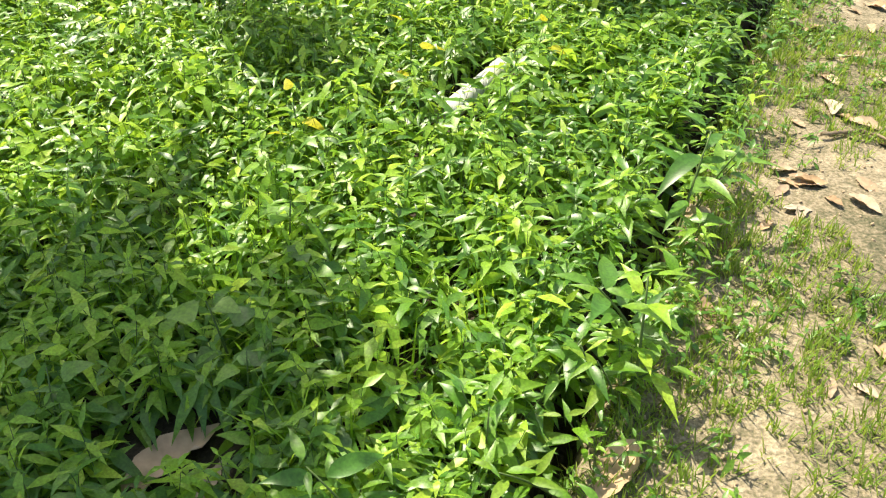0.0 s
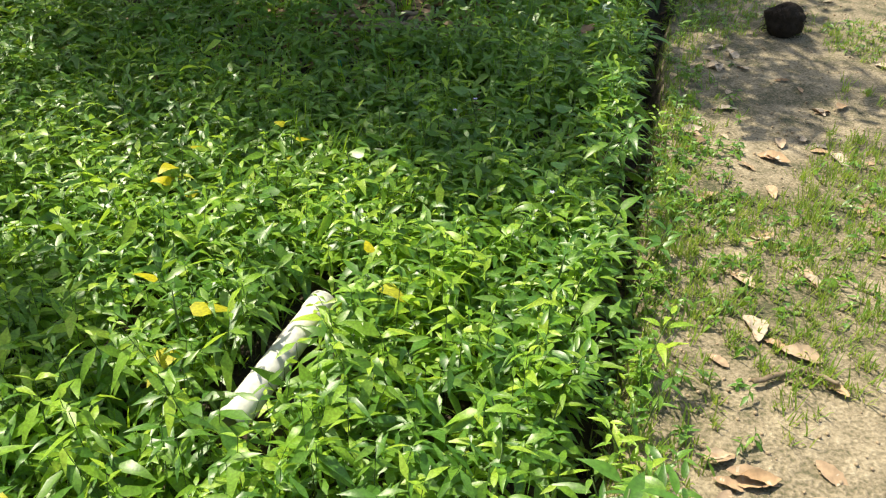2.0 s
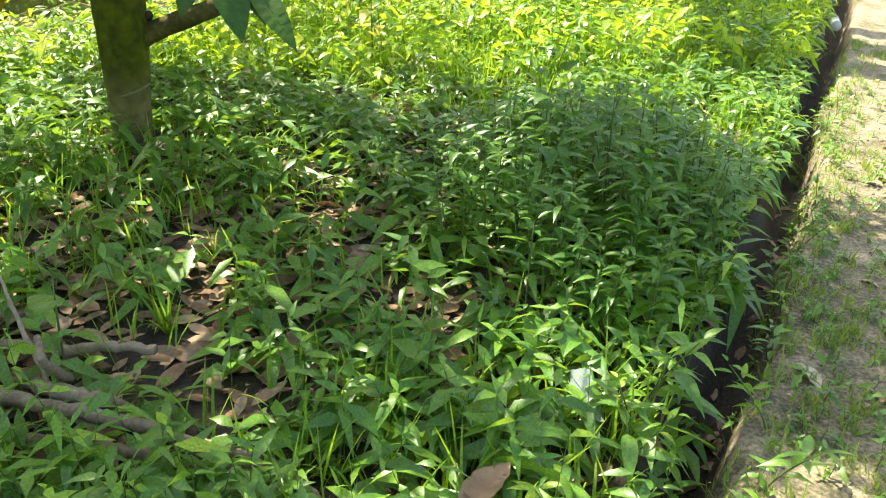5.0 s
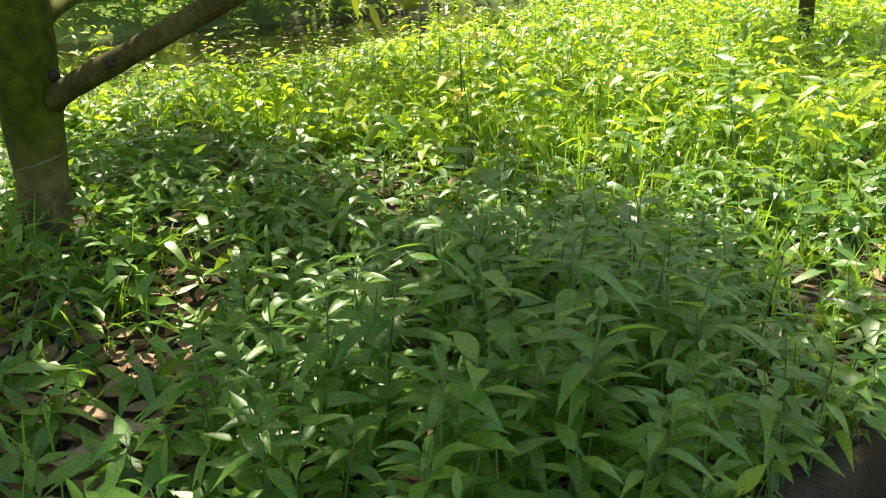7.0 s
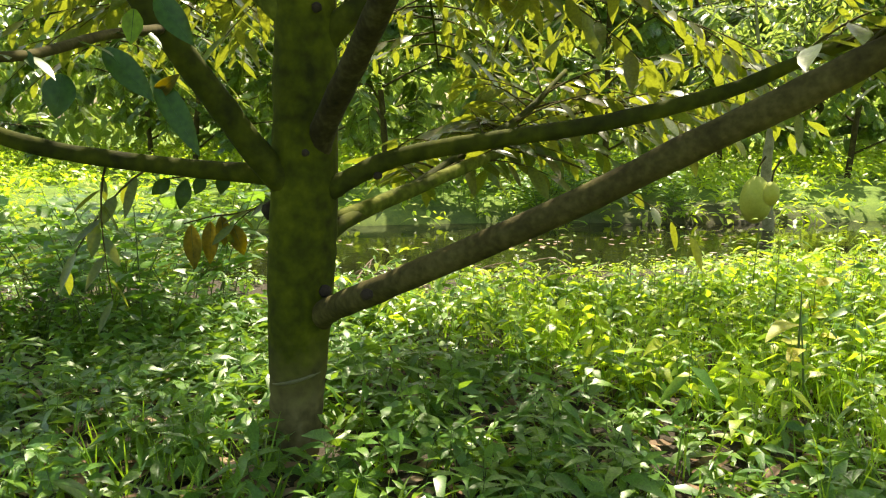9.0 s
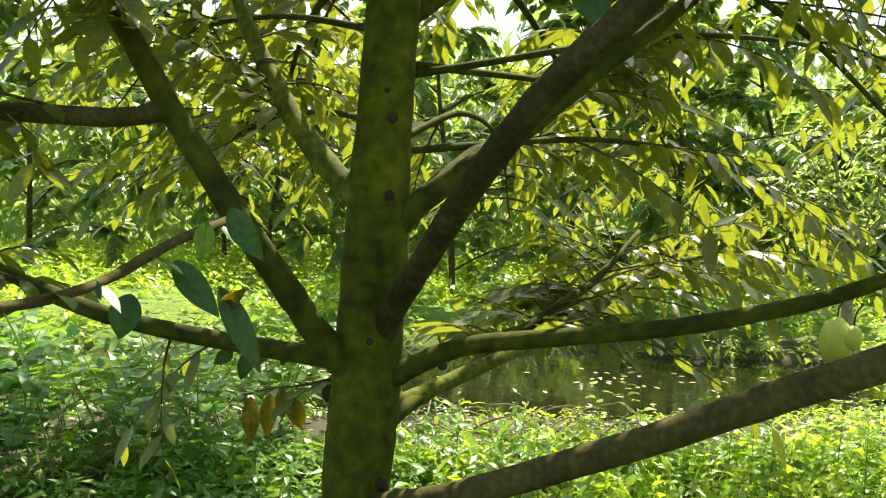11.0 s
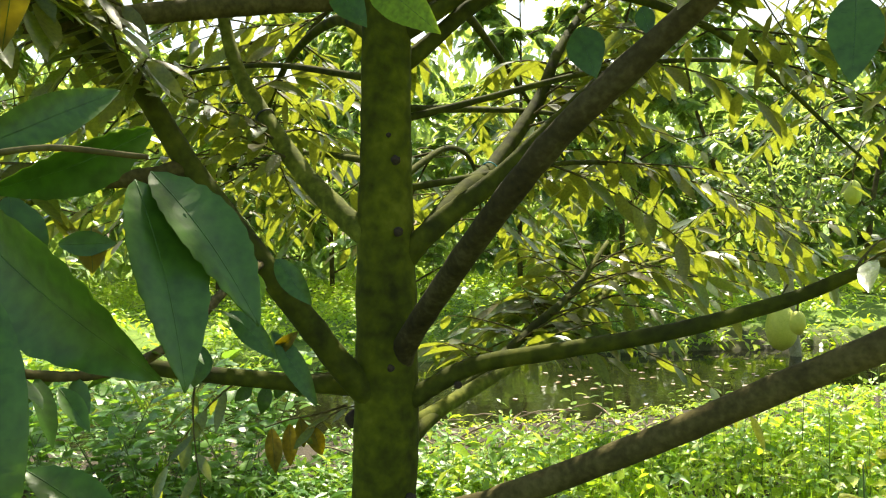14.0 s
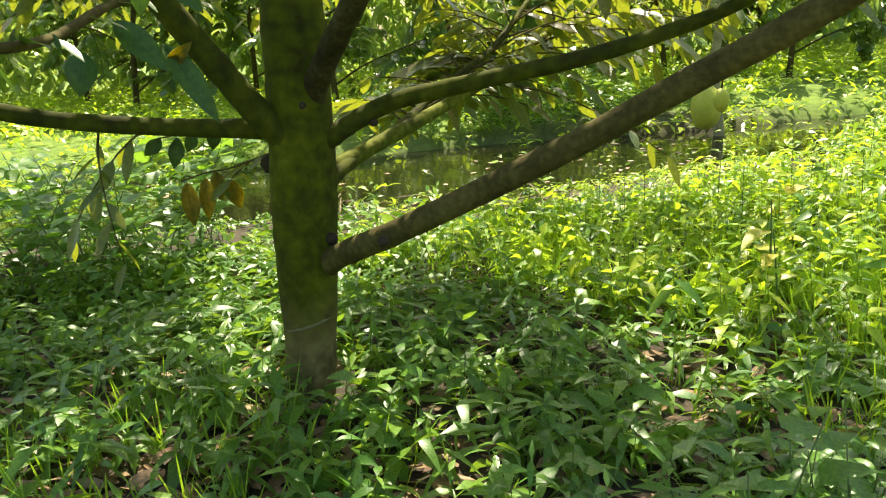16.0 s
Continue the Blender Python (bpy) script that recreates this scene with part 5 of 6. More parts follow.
def crumbs():
    """Small crumbs of dry clay over the path."""
    g = np.random.default_rng(71)
    x, y = scatter(5200, (-1.6, 9.0, 0.0, 2.3), lambda x, y: 0.35 + 0.6 * (wave(x, y, 3.3, 6.0) > 0), 72)
    n = len(x)
    r = g.uniform(0.002, 0.007, n)
    cube = np.array([(a, b_, c_) for a in (-1, 1) for b_ in (-1, 1) for c_ in (-1, 1)], float)
    v = np.stack([x, y, ground_z(x, y) + r * 0.4], 1)[:, None] + cube[None] * r[:, None, None] * g.uniform(0.5, 1.1, (n, 8, 1))
    q = np.array([(0, 1, 3, 2), (4, 6, 7, 5), (0, 4, 5, 1), (2, 3, 7, 6), (0, 2, 6, 4), (1, 5, 7, 3)])
    f = (q[None] + (np.arange(n) * 8)[:, None, None]).reshape(-1, 4)
    tagged(new("clay_crumbs", fast_mesh("clay_crumbs", v.reshape(-1, 3), f, STONE)), "loose crumbs of dry clay on the path", "soil", kind="stuff")


crumbs()
small_x, small_y = scatter(2600, (0.2, 9.0, 0.1, 1.6), lambda x, y: 0.8 * smooth01((wave(x, y, 2.6, 9.0) + 0.35 * wave(x, y, 7.0, 2.0) - 0.1) * 3.0), 81)
small_leaves, small_stems = weed_mesh(small_x, small_y, 0.04, 2, 0.045, LANCE3, 82)
stuff("path_weeds", small_leaves, WEED, small_stems, "small trodden weeds in the grass patches of the path", "weeds")

# ---- wood, pipe, husk and scraps ----
def branch_piece(name, ctrl, radii, label, category="branch", group="cut branches", mat=DEAD_WOOD, seed=0):
    line = curve_points(ctrl, 9)
    foot = line[0].copy()
    wob = np.random.default_rng(seed + 40)
    line = line + wob.normal(size=line.shape) * 0.35 * min(radii)
    v, f = tube(line, radii, 10, 0.16, seed)
    ob = new(name, fast_mesh(name, v - foot, f, mat))
    ob.location = foot
    tagged(ob, label, category, group)


def bed(x, y, up=0.02):
    return (x, y, max(float(ground_z(x, y)), WATER_Z) + up)


branch_piece("cut_branch", [(0.14, 6.599, -0.05), (0.441, 6.578, -0.03), (0.763, 6.595, -0.04), (1.025, 6.576, -0.02)], [0.016, 0.02, 0.018, 0.015], "thick grey cut branch lying in the weeds", seed=1)
branch_piece("cut_branch", [(0.658, 6.45, -0.05), (0.863, 6.349, -0.02), (1.053, 6.325, -0.05)], [0.014, 0.022, 0.018], "weathered cut branch with pale broken end", seed=2)
branch_piece("cut_branch", [(0.807, 6.382, -0.02), (0.729, 6.444, 0.127), (0.62, 6.565, 0.253)], [0.008, 0.007, 0.004], "thin upright stick leaning out of the branch pile", seed=3)
branch_piece("cut_branch", [(0.834, 6.426, -0.03), (0.841, 6.32, 0.103), (0.8, 6.389, 0.127)], [0.014, 0.012, 0.008], "short forked stub standing in the branch pile", seed=4)
branch_piece("cut_branch", [(0.572, 6.382, -0.04), (0.864, 6.292, -0.02), (1.105, 6.233, -0.03), (1.426, 6.141, -0.05)], [0.02, 0.024, 0.02, 0.012], "long grey cut branch lying in the weeds", seed=5)
branch_piece("cut_branch", [(0.657, 6.22, -0.06), (0.947, 6.163, -0.04), (1.252, 6.124, -0.05)], [0.022, 0.02, 0.014], "dark cut branch lying under the weeds", seed=6)
branch_piece("cut_branch", [(-0.049, 6.614, -0.03), (0.205, 6.416, -0.02), (0.417, 6.168, -0.03)], [0.007, 0.007, 0.004], "thin dry twig lying across the weeds", seed=7)
branch_piece("cut_branch", [(1.116, 6.156, -0.06), (1.3, 6.107, -0.05), (1.473, 6.142, -0.06)], [0.015, 0.013, 0.01], "dark rotten branch half hidden by weeds", seed=8)
branch_piece("cut_branch", [(1.61, 3.126, -0.12), (1.783, 3.153, -0.125), (1.873, 3.075, -0.12)], [0.008, 0.009, 0.006], "dry brown stick lying on the clay path", seed=9)


def build_pipe():
    a, b = np.array((0.30, 3.66, -0.065)), np.array((0.025, 3.06, 0.0))
    axis = b - a
    ob = thing("plastic_pipe", *a, "weathered white plastic pipe lying among the weeds", "pipe")
    k = np.linspace(0, 1, 14)[:, None]
    outer, inner = 0.045, 0.04
    line = axis[None] * k
    t = unit(axis[None])[0]
    p = unit(np.cross(t, (0, 0, 1.0))[None])[0]
    q = np.cross(t, p)
    ang = np.linspace(0, 2 * math.pi, 32, endpoint=False)
    ring = np.cos(ang)[:, None] * p + np.sin(ang)[:, None] * q
    rows = [line[i] + ring * outer for i in range(14)] + [line[13 - i] + ring * inner for i in range(14)] + [line[0] + ring * outer]
    v = np.concatenate(rows)
    f = [(r * 32 + j, r * 32 + (j + 1) % 32, (r + 1) * 32 + (j + 1) % 32, (r + 1) * 32 + j) for r in range(28) for j in range(32)]
    part("tube", fast_mesh("tube", v, np.array(f), PVC), ob)
    rows = [unit(axis[None])[0] * d + ring * r for d, r in ((-0.004, 0.0455), (0.0, 0.0495), (0.07, 0.0495), (0.078, 0.0455))]
    v = np.concatenate(rows)
    f = [(r * 32 + j, r * 32 + (j + 1) % 32, (r + 1) * 32 + (j + 1) % 32, (r + 1) * 32 + j) for r in range(3) for j in range(32)]
    part("socket", fast_mesh("socket", v, np.array(f), PVC), ob, "dirty widened pipe socket")


build_pipe()


def lumpy(name, x, y, z, radii, mat, label, category, seed, rough=0.2, detail=3, fibres=0):
    ob = thing(name, x, y, z, label, category)
    bm = bmesh.new()
    bmesh.ops.create_icosphere(bm, subdivisions=detail, radius=1.0)
    for w in bm.verts:
        k = 1 + rough * noise.noise(w.co * 1.7 + Vector((seed, 0, 0))) + rough * 0.5 * noise.noise(w.co * 5 + Vector((0, seed, 0)))
        w.co = Vector((w.co.x * radii[0], w.co.y * radii[1], w.co.z * radii[2])) * k
    me = bpy.data.meshes.new("body")
    bm.to_mesh(me)
    bm.free()
    me.materials.append(mat)
    me.shade_smooth()
    part("body", me, ob)
    if fibres:
        g = np.random.default_rng(seed)
        d = unit(g.normal(size=(fibres, 3)))
        base = d * np.array(radii) * 0.92
        along = np.cross(d, g.normal(size=(fibres, 3))) + d * 0.35
        v, f = blades(RIBBON4, base, along, d, g.uniform(0.04, 0.1, fibres), 0.0022, g.uniform(0, 0.4, fibres))
        tagged(part("fibres", fast_mesh("fibres", v, f, mat), ob), kind="stuff")
    return ob


def wild_flower(x, y, height, seed):
    ob = thing("wild_flower", x, y, float(ground_z(x, y)) - 0.004, "tiny pale violet flower on a thin green stem", "flower", "wild flowers")
    part("stem", fast_mesh("stem", *tube(curve_points([(0, 0, 0), (0.01, 0.005, height * 0.6), (0.0, 0.0, height)], 4), [0.0016, 0.001], 5, 0.0), STEM), ob)
    for k in range(5):
        a = k * 1.2566 + seed
        base = np.array([(0.002 * math.cos(a), 0.002 * math.sin(a), height)])
        part("petal", fast_mesh("petal", *blades(LANCE4, base, np.array([(math.cos(a), math.sin(a), 0.25)]), np.array([(0, 0, 1.0)]), 0.011, 0.004, 0.0), PETAL), ob)


for i, (px, py) in enumerate([(0.95, 4.78), (1.06, 4.86), (1.18, 3.98)]):
    wild_flower(px, py, 0.24, i)
lumpy("coconut_husk", 3.33, 6.15, -0.04, (0.13, 0.115, 0.105), HUSK, "rotten black coconut husk lying on the clay path", "husk", 3, 0.22, 4, 380)
for i, (px, py) in enumerate([(0.82, 2.28), (0.94, 2.51), (0.84, 2.36), (1.86, 4.27), (0.95, 2.52)]):
    lumpy("clay_lump", px, py, float(ground_z(px, py)) + 0.012, (0.045, 0.035, 0.03), STONE, "dry clay lump at the edge of the ditch", "clay lump", 20 + i, 0.3)


def crumpled(name, x, y, z, size, mat, label, seed, tilt):
    n = 14
    u, v = np.meshgrid(np.linspace(-0.5, 0.5, n), np.linspace(-0.5, 0.5, n))
    g = np.random.default_rng(seed)
    h = 0.09 * np.sin(u * 9 + seed) * np.cos(v * 7) + 0.05 * np.sin(u * 23 + v * 17) + g.normal(size=u.shape) * 0.012
    top = np.stack([u * size[0] * (1 + 0.1 * np.sin(v * 8)), v * size[1], h * size[0]], -1).reshape(-1, 3)
    i = np.arange(n * (n - 1)).reshape(n - 1, n)[:, :-1].ravel()
    q = np.stack([i, i + 1, i + n + 1, i + n], 1)
    ob = new(name, fast_mesh(name, np.concatenate([top, top - (0, 0, 0.001)]), np.concatenate([q, q[:, ::-1] + n * n]), mat))
    ob.matrix_basis = pose(x, y, z, *tilt)
    tagged(ob, label, "litter")


crumpled("plastic_wrapper", 2.25, 6.409, -0.03, (0.07, 0.15), WRAP, "crumpled pale plastic wrapper caught in the weeds", 4, (35, 10, 20))
crumpled("plastic_scrap", 0.47, 5.78, -0.02, (0.05, 0.05), TEAL, "small teal plastic scrap among the weeds", 5, (50, 20, 40))


def drain_pipe():
    """Short white pipe end that sticks out over the ditch."""
    line = np.array([(0, 0, 0), (0.03, 0.1, 0.0), (0.07, 0.24, 0.01)])
    ob = new("drain_pipe", fast_mesh("drain_pipe", *tube(curve_points(line, 5), [0.045, 0.045], 16, 0.0), PVC))
    ob.location = (5.2, 12.05, -0.1)
    tagged(ob, "short white plastic drain pipe lying over the ditch", "pipe")


drain_pipe()
for i in range(16):
    q = np.random.default_rng(640 + i)
    px, py, a, k = 3.8 + q.normal() * 0.35, 11.3 + q.normal() * 0.5, q.uniform(0, 6.28), q.uniform(0.25, 0.6)
    ex, ey = px + k * math.cos(a), py + k * math.sin(a)
    branch_piece("dead_twig", [bed(px, py, 0.05), bed((px + ex) / 2, (py + ey) / 2, 0.16), bed(ex, ey, 0.1 + 0.12 * q.uniform())], [0.01, 0.008, 0.004], "dry grey twig lying on the sunlit weeds", "twig", "brush by the path", seed=i)

# ---- orchard trees across the canal ----
def orchard_tree(x, y, height, reach, leaf_count, seed, label, leaf=0.17, mat=None, trunk_r=0.08, low=0.35, bark=None, lean=0.0):
    """Tapered trunk, limbs with twigs, and blades hung along every twig."""
    g = np.random.default_rng(seed)
    z = float(ground_z(x, y)) - 0.05
    tree = thing("orchard_tree", x, y, z, label, "tree", "orchard trees")
    mat, bark = mat or FAR_LEAF, bark or BROWN_BARK
    sway = g.normal(size=2) * (0.12 if height < 4.5 else 0.5) + lean
    trunk_line = curve_points([(0, 0, -0.1), (sway[0] * 0.3, sway[1] * 0.3, height * 0.3), (sway[0], sway[1], height * 0.65), (sway[0] * 1.3, sway[1] * 1.3, height)], 6)
    part("trunk", fast_mesh("trunk", *tube(trunk_line, [trunk_r, trunk_r * 0.85, trunk_r * 0.6, trunk_r * 0.15], 12, 0.06, seed), bark), tree)
    limbs = 14
    pieces, twigs = [], []
    per = max(1, leaf_count // 81)
    for k in range(limbs):
        a = k * 2.399 + g.uniform(0, 0.6)
        share = low + (0.97 - low) * k / (limbs - 1)
        p0 = trunk_line[int(share * (len(trunk_line) - 1))]
        r = reach * g.uniform(0.7, 1.1) * (1 - 0.55 * max(0, share - 0.5) / 0.5)
        d = np.array((math.cos(a), math.sin(a), 0))
        line = curve_points([p0, p0 + d * r * 0.4 + (0, 0, 0.18 * r), p0 + d * r + (0, 0, g.uniform(0.0, 0.4) * r)], 5)
        part("branch", fast_mesh("branch", *tube(line, [trunk_r * 0.4, trunk_r * 0.25, 0.01], 7, 0.05, seed + k), bark), tree)
        for j in range(9):
            at = line[int((0.3 + 0.7 * (j + 1) / 9) * (len(line) - 1))]
            d2 = d * g.uniform(-0.2, 0.9) + g.normal(size=3) * 0.6 + np.array((0, 0, 0.15))
            tw = droop_twig(at, d2, g.uniform(0.35, 0.75) * reach * 0.5, g.uniform(0.1, 0.5), g, 5)
            twigs.append(tube(tw, [0.008, 0.003], 3, 0.0, j))
            pieces.append(twig_leaves(tw, per, leaf, seed * 100 + k * 10 + j, 0.8, (0.2, 0.28)))
    tagged(part("crown", fast_mesh("crown", *joined(pieces), mat), tree), kind="stuff")
    tagged(part("twig_mass", fast_mesh("twig_mass", *joined(twigs), bark), tree), kind="stuff")
    return tree


def forked_tree():
    """Pale slender trunk that forks, with few leaves, beside the hanging fruits."""
    x, y = at_view(4.35, 10.75)
    tree = thing("jackfruit_tree", x, y, float(ground_z(x, y)) - 0.05, "slender jackfruit tree with pale forked trunk by the canal", "tree")
    across, g = np.array((*ACROSS, 0.0)), np.random.default_rng(44)
    part("trunk", fast_mesh("trunk", *tube(curve_points([(0, 0, -0.2), across * -0.06 + (0, 0, 0.6), across * -0.12 + (0, 0, 1.3), across * -0.05 + (0, 0, 1.95)], 7), [0.085, 0.07, 0.062, 0.055], 14, 0.08, 3), PALE_BARK), tree)
    ends, pieces, sprays = [], [], []
    for k, (side, depth, top, r) in enumerate(((-0.4, 0.0, 3.4, 0.04), (0.5, 0.1, 3.0, 0.026), (-0.9, 0.4, 2.9, 0.02), (0.3, -0.3, 3.9, 0.02))):
        start = across * -0.05 + np.array((0, 0, 1.9))
        end = across * side + np.array((*VIEW, 0.0)) * depth + np.array((0, 0, top))
        line = curve_points([start, start * 0.5 + end * 0.5 + across * side * 0.15, end], 7)
        limb = part("branch", fast_mesh("branch", *tube(line, [r, r * 0.75, 0.008], 9, 0.08, k), PALE_BARK), tree)
        for j in range(26 if k != 1 else 5):
            at = line[int((0.35 + 0.65 * (j + 1) / 27) * (len(line) - 1))]
            tw = droop_twig(at, g.normal(size=3) + (0, 0, 0.2), g.uniform(0.3, 0.7), 0.4, g, 5)
            sprays.append(tube(tw, [0.006, 0.003], 3, 0.0, j))
            pieces.append(twig_leaves(tw, 9, 0.14, 4400 + 30 * k + j, 0.8))
    tagged(part("leaves", fast_mesh("leaves", *joined(pieces), FAR_LEAF), tree), kind="stuff")
    tagged(part("twig_mass", fast_mesh("twig_mass", *joined(sprays), BROWN_BARK), tree), kind="stuff")


forked_tree()
# This first tree is added out of view, to cast shade by the path.
orchard_tree(3.0, 13.9, 4.6, 2.0, 3200, 420, "unseen orchard tree added to shade the weeds by the path", 0.18, low=0.45, trunk_r=0.07)
orchard_tree(*at_view(-1.0, 14.6), 5.4, 2.4, 4200, 402, "broad orchard tree with hanging leaves on the far bank", 0.2, low=0.16, trunk_r=0.06)
orchard_tree(*at_view(-5.2, 17.0), 5.2, 2.4, 4000, 403, "leafy orchard tree on the far canal bank", 0.2, low=0.16, trunk_r=0.06)
orchard_tree(*at_view(3.0, 15.4), 5.8, 2.5, 4200, 404, "tall leafy orchard tree behind the canal", 0.22, low=0.16, trunk_r=0.06)
orchard_tree(*at_view(7.4, 15.2), 5.4, 2.3, 4000, 405, "leafy orchard tree standing on the grassy far bank", 0.2, low=0.16, trunk_r=0.06)
orchard_tree(*at_view(-3.0, 18.5), 6.4, 2.7, 4200, 406, "orchard tree with dark green crown on the far bed", 0.26, low=0.16, trunk_r=0.06)
orchard_tree(*at_view(1.2, 17.5), 6.6, 2.7, 4200, 407, "orchard tree with sunlit crown on the far bed", 0.26, low=0.16, trunk_r=0.06)
orchard_tree(*at_view(6.0, 18.0), 6.6, 2.8, 4200, 408, "orchard tree with sunlit crown behind the others", 0.26, low=0.16, trunk_r=0.06)
orchard_tree(*at_view(10.8, 16.5), 6.4, 2.7, 4000, 409, "orchard tree at the end of the bed", 0.26, low=0.16, trunk_r=0.06)
orchard_tree(*at_view(-9.5, 15.5), 6.2, 2.7, 4000, 410, "orchard tree with dense crown beside the canal", 0.26, low=0.16, trunk_r=0.06)
orchard_tree(*at_view(-7.0, 19.5), 6.6, 2.8, 4000, 411, "orchard tree in the back row with green crown", 0.28, low=0.16, trunk_r=0.06)
orchard_tree(*at_view(9.5, 21.0), 6.8, 2.8, 4000, 412, "orchard tree in the back row with light crown", 0.28, low=0.16, trunk_r=0.06)


# leaves afloat on the canal
float_x, float_y = view_scatter(800, (-3.0, 6.5), (6.5, 11.5), lambda x, y: (canal_depth(x, y)[0] > 0.55) * np.clip(0.25 + 0.9 * wave(x, y, 1.2, 6.0), 0, 1), 71)
float_turn = np.random.default_rng(72).uniform(0, 6.28, len(float_x))
float_v, float_f = blades(OBLONG4, np.stack([float_x, float_y, np.full(len(float_x), WATER_Z + 0.006)], 1), np.stack([np.cos(float_turn), np.sin(float_turn), 0 * float_turn], 1), np.array((0, 0, 1.0)) + np.zeros((len(float_x), 3)), 0.09, 0.022, 0.0)
tagged(new("floating_leaves", fast_mesh("floating_leaves", float_v, float_f, PALE_LITTER)), "pale fallen leaves afloat on the canal water", "leaves", kind="stuff")


SAPLING_LEAVES = [
    ((-0.402, 1.419, 1.226), (-0.368, 1.336, 1.153), 0.0198, (0.62, -0.751, 0.616)),
    ((-0.341, 1.426, 1.231), (-0.278, 1.331, 1.139), 0.0229, (0.577, -0.77, 0.617)),
    ((-0.549, 1.466, 1.217), (-0.512, 1.394, 1.156), 0.0207, (0.694, -0.717, 0.597)),
    ((-0.394, 1.479, 1.22), (-0.452, 1.463, 1.126), 0.0191, (0.597, -0.764, 0.609)),
]


def sapling():
    """Young twin-stemmed tree added unseen to shade the bed; only its long limb hangs into view over the weeds."""
    foot = np.array((-2.2, 2.55, float(ground_z(-2.2, 2.55)) - 0.05))
    tree = thing("young_tree", *foot, "young twin-stemmed durian tree standing in the weeds", "tree")
    g = np.random.default_rng(61)
    pieces, twigs = [], []
    for k, (dx, dy) in enumerate(((0.0, 0.0), (0.12, 0.04))):
        line = curve_points([(dx, dy, -0.05), (dx * 1.3, dy, 0.8), (dx * 2 - 0.1, dy - 0.1, 2.0), (dx * 3 - 0.1, dy - 0.2, 3.4)], 6)
        part("trunk", fast_mesh("trunk", *tube(line, [0.04, 0.035, 0.025, 0.01], 10, 0.06, k), BARK), tree)
    # The last four ends only thicken the shade on the weeds below.
    ends = [(1.8, -1.094, 1.41)] + [(1.05 * math.cos(a), 1.05 * math.sin(a), z) for a, z in ((0.3, 2.6), (1.4, 2.9), (2.6, 2.4), (3.8, 3.0), (4.6, 2.5), (5.4, 3.1), (0.9, 3.4), (3.2, 3.5), (4.9, 3.3))] + [(0.35, 0.7, 2.8), (0.45, 1.1, 2.7), (0.15, 0.45, 3.0), (0.6, 0.5, 2.7)]
    for k, e in enumerate(ends):
        line = curve_points([(0.0, -0.05, 1.5 + 0.12 * k), (e[0] * 0.4, e[1] * 0.4, max(e[2], 1.5 + 0.12 * k) + 0.15), e], 7)
        limb = part("branch", fast_mesh("branch", *tube(line, [0.016, 0.011, 0.004], 7, 0.06, k), BROWN_BARK), tree)
        for j in range(22 if k else 20):
            at = line[int((0.35 + (0.65 if k else 0.27) * (j + 1) / 22) * (len(line) - 1))]
            d = unit(np.array(e))[:] * 0.5 + g.normal(size=3) * 0.6
            tw = droop_twig(at, d, 0.25 if k == 0 else g.uniform(0.35, 0.6), 0.4, g, 5)
            twigs.append(tube(tw, [0.004, 0.002], 3, 0.0, j))
            pieces.append(twig_leaves(tw, 11 if k == 0 else 13, 0.15, 6000 + 20 * k + j))
    for base, tip, half, normal in SAPLING_LEAVES:
        big_leaf("large_leaf", base, tip, half, normal, tree, foot)
    tagged(part("leaves", fast_mesh("leaves", *joined(pieces), DURIAN), tree), kind="stuff")
    tagged(part("twig_mass", fast_mesh("twig_mass", *joined(twigs), BROWN_BARK), tree), kind="stuff")


sapling()
for stem_x, stem_y, lean in ((-1.27, 4.2, 0.05), (-1.15, 4.24, -0.04)):
    orchard_tree(stem_x, stem_y, 2.4, 0.3, 60, 430 + int(lean * 100), "thin young tree stem standing in the weeds", 0.12, DURIAN, 0.022, 0.55, BARK, lean)


def shrub_left():
    """Leafy shrubs at the water's edge."""
    g = np.random.default_rng(19)
    for i in range(175):
        px, py = at_view(g.uniform(-5.0, -1.3), 4.2 + 1.9 * g.uniform() ** 0.7)
        if float(canal_depth(np.array(px), np.array(py))[0]) < 0.3:
            put_shrub(px, py, g.uniform(0, 360), g.uniform(0.8, 1.6), i)


put_shrub = plant_kind("bank_shrub", "leafy green shrub stalk on the canal slope", "plant", "shrubs on the slope", [plant_parts(0.55, 8, 0.11, HEART5, BUSH, 140 + i, (0.28, 0.4), 0.2, pair=True) for i in range(4)])
put_bank = plant_kind("bank_shrub", "leafy green shrub at the far edge of the canal", "plant", "shrubs across the canal", [plant_parts(0.5, 7, 0.13, HEART5, WEED, 150 + i, (0.25, 0.36), 0.2, pair=True) for i in range(4)])
shrub_left()
for i in range(130):
    q = np.random.default_rng(800 + i)
    px, py = at_view(q.uniform(-0.4, 3.4), q.uniform(11.5, 13.2))
    if float(canal_depth(np.array(px), np.array(py))[0]) < 0.2:
        put_bank(px, py, q.uniform(0, 360), q.uniform(0.6, 1.3), i)
for i in range(36):
    q = np.random.default_rng(500 + i)
    px, py = at_view(q.uniform(-0.7, 1.2), q.uniform(5.7, 7.2))
    a, k = q.uniform(0, 6.28), q.uniform(0.25, 0.7)
    ex, ey = px + k * math.cos(a), py + k * math.sin(a)
    branch_piece("dead_twig", [bed(px, py, 0.01), bed((px + ex) / 2, (py + ey) / 2, 0.1), bed(ex, ey, 0.04 + 0.14 * q.uniform())], [0.009, 0.007, 0.003], "dry grey twig in the brush pile by the canal", "twig", "brush pile", seed=i)


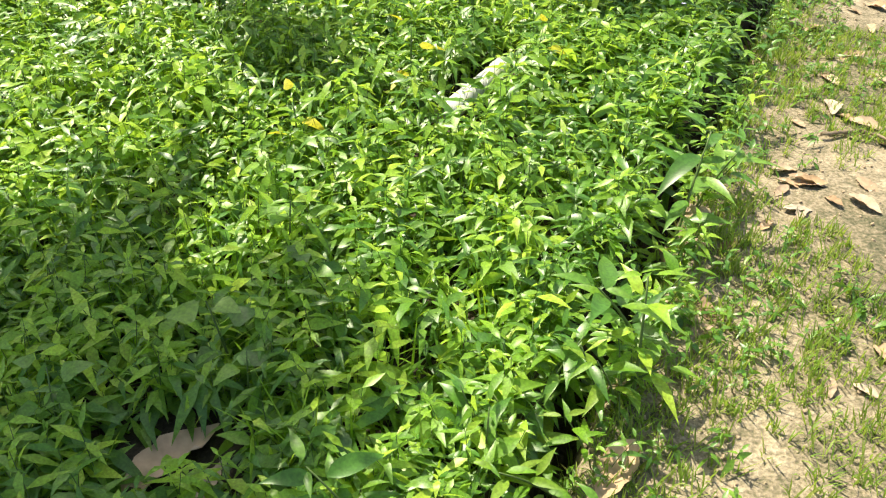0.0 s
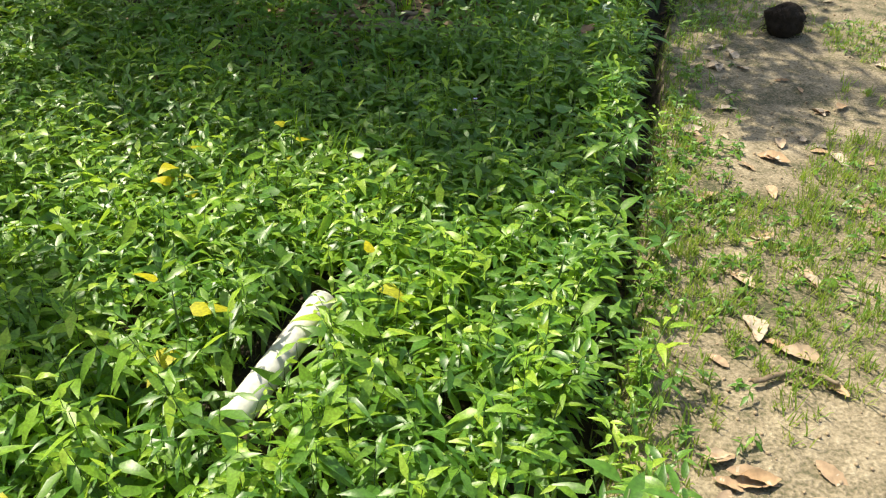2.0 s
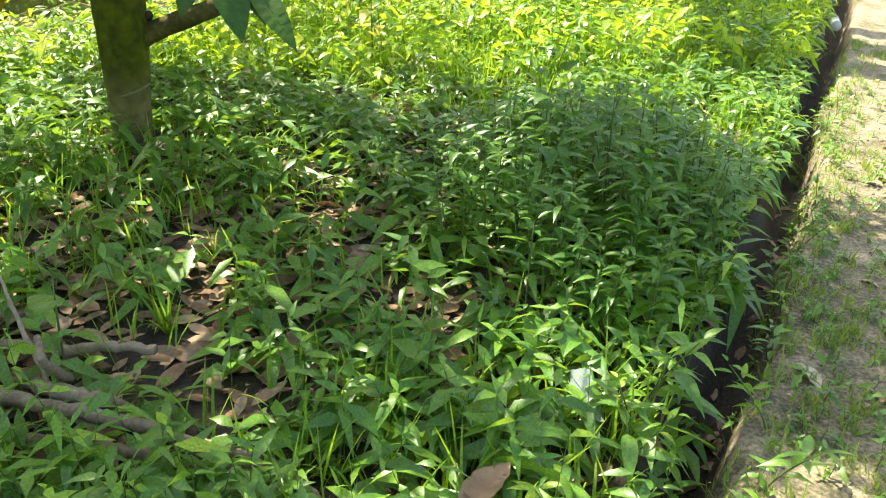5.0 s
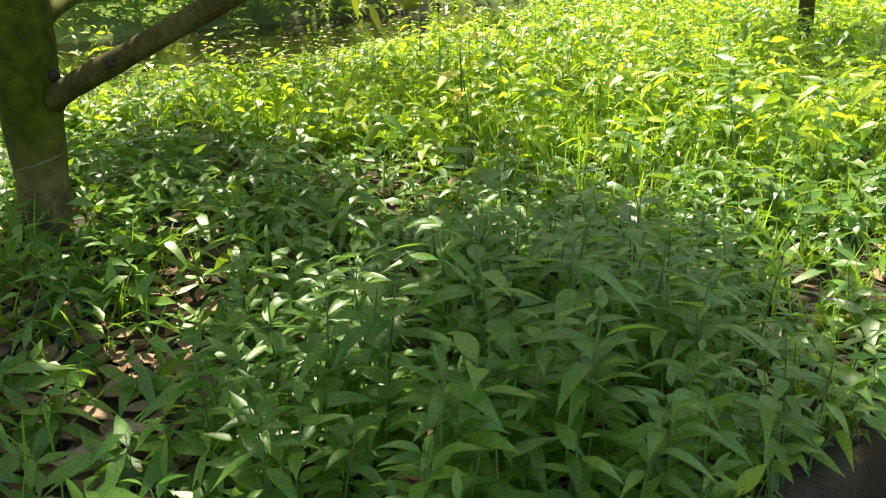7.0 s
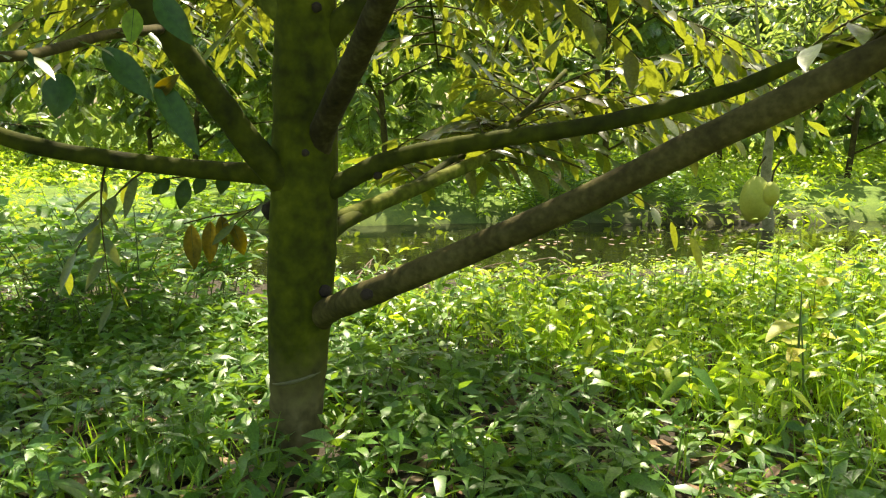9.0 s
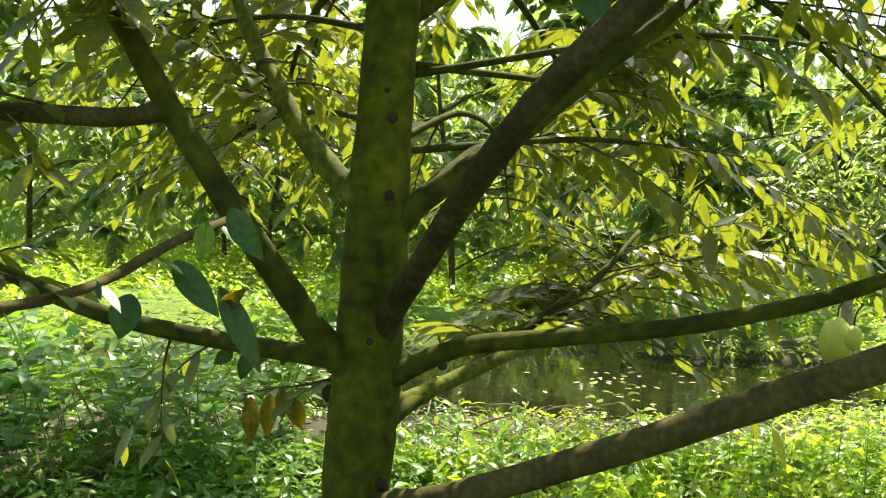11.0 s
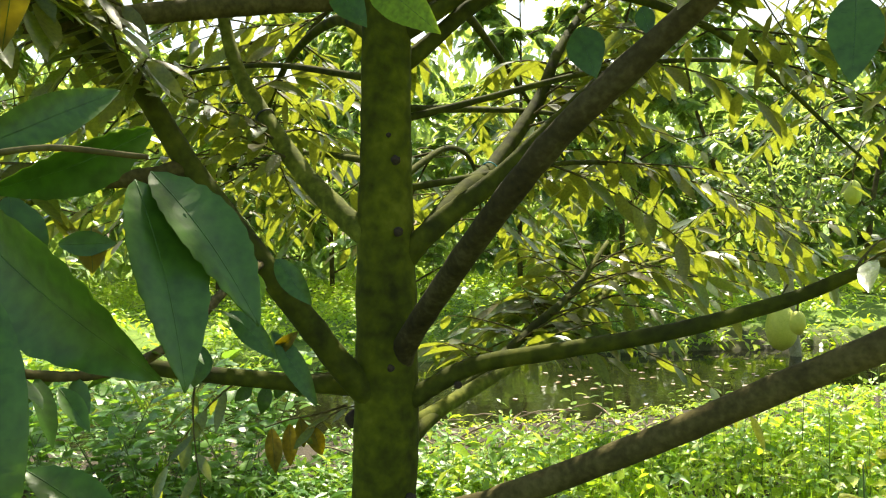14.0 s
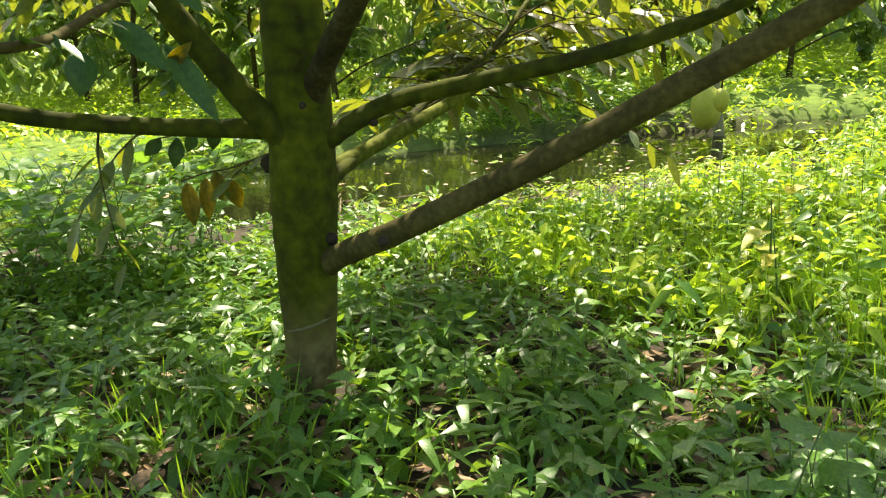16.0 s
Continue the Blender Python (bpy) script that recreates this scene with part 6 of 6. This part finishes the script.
def far_woods():
    """Ragged belt of distant orchard crowns."""
    g = np.random.default_rng(77)
    n = 34000
    u, v = g.uniform(-26, 26, n), g.uniform(21, 30, n)
    p = STAND + u[:, None] * ACROSS + v[:, None] * VIEW
    ceiling = 6.4 + 1.2 * wave(u, v, 0.7, 1.0) + 0.6 * wave(u, v, 1.9, 3.0)
    z = g.uniform(0.02, 1.0, n) ** 0.8 * ceiling
    along = g.normal(size=(n, 3)) * 0.6 + np.array((0, 0, -0.6))
    L = g.uniform(0.35, 0.6, n)
    v_, f_ = blades(LANCE2, np.stack([p[:, 0], p[:, 1], z], 1), along, g.normal(size=(n, 3)) + np.array((0, 0, 0.8)), L, L * 0.3, 0.1)
    tagged(new("far_woods", fast_mesh("far_woods", v_, f_, FAR_LEAF)), "distant green orchard crowns closing the view", "trees", kind="stuff")


far_woods()


def jackfruit(x, y, z, length, seed, label, stalk=0.25):
    ob = thing("jackfruit", x, y, z, label, "fruit", "hanging fruits")
    bm = bmesh.new()
    bmesh.ops.create_icosphere(bm, subdivisions=4, radius=1.0)
    for w in bm.verts:
        c = w.co.copy()
        k = 1 + 0.06 * noise.noise(c * 1.5 + Vector((seed, 0, 0))) + 0.03 * abs(noise.noise(c * 14))
        w.co = Vector((c.x * length * 0.33, c.y * length * 0.33, c.z * length * 0.5)) * k
    me = bpy.data.meshes.new("flesh")
    bm.to_mesh(me)
    bm.free()
    me.materials.append(FRUIT)
    me.shade_smooth()
    part("body", me, ob)
    line = curve_points([(0, 0, length * 0.47), (0.02, 0, length * 0.5 + stalk * 0.5), (0.08, 0.03, length * 0.5 + stalk)], 5)
    part("stalk", fast_mesh("stalk", *tube(line, [0.012, 0.01, 0.014], 7, 0.05, seed), BROWN_BARK), ob)


for (px, py, pz), k, s, label in [((-1.92, 16.42, 0.2), 0.58, 1, 'large green jackfruit hanging by a forked trunk'), ((-1.444, 15.8, 0.35), 0.28, 2, 'small green jackfruit hanging in shade'), ((-0.62, 15.3, 1.8), 0.26, 3, 'small yellow-green jackfruit high in a tree')]:
    jackfruit(px, py, pz, k, s, label)
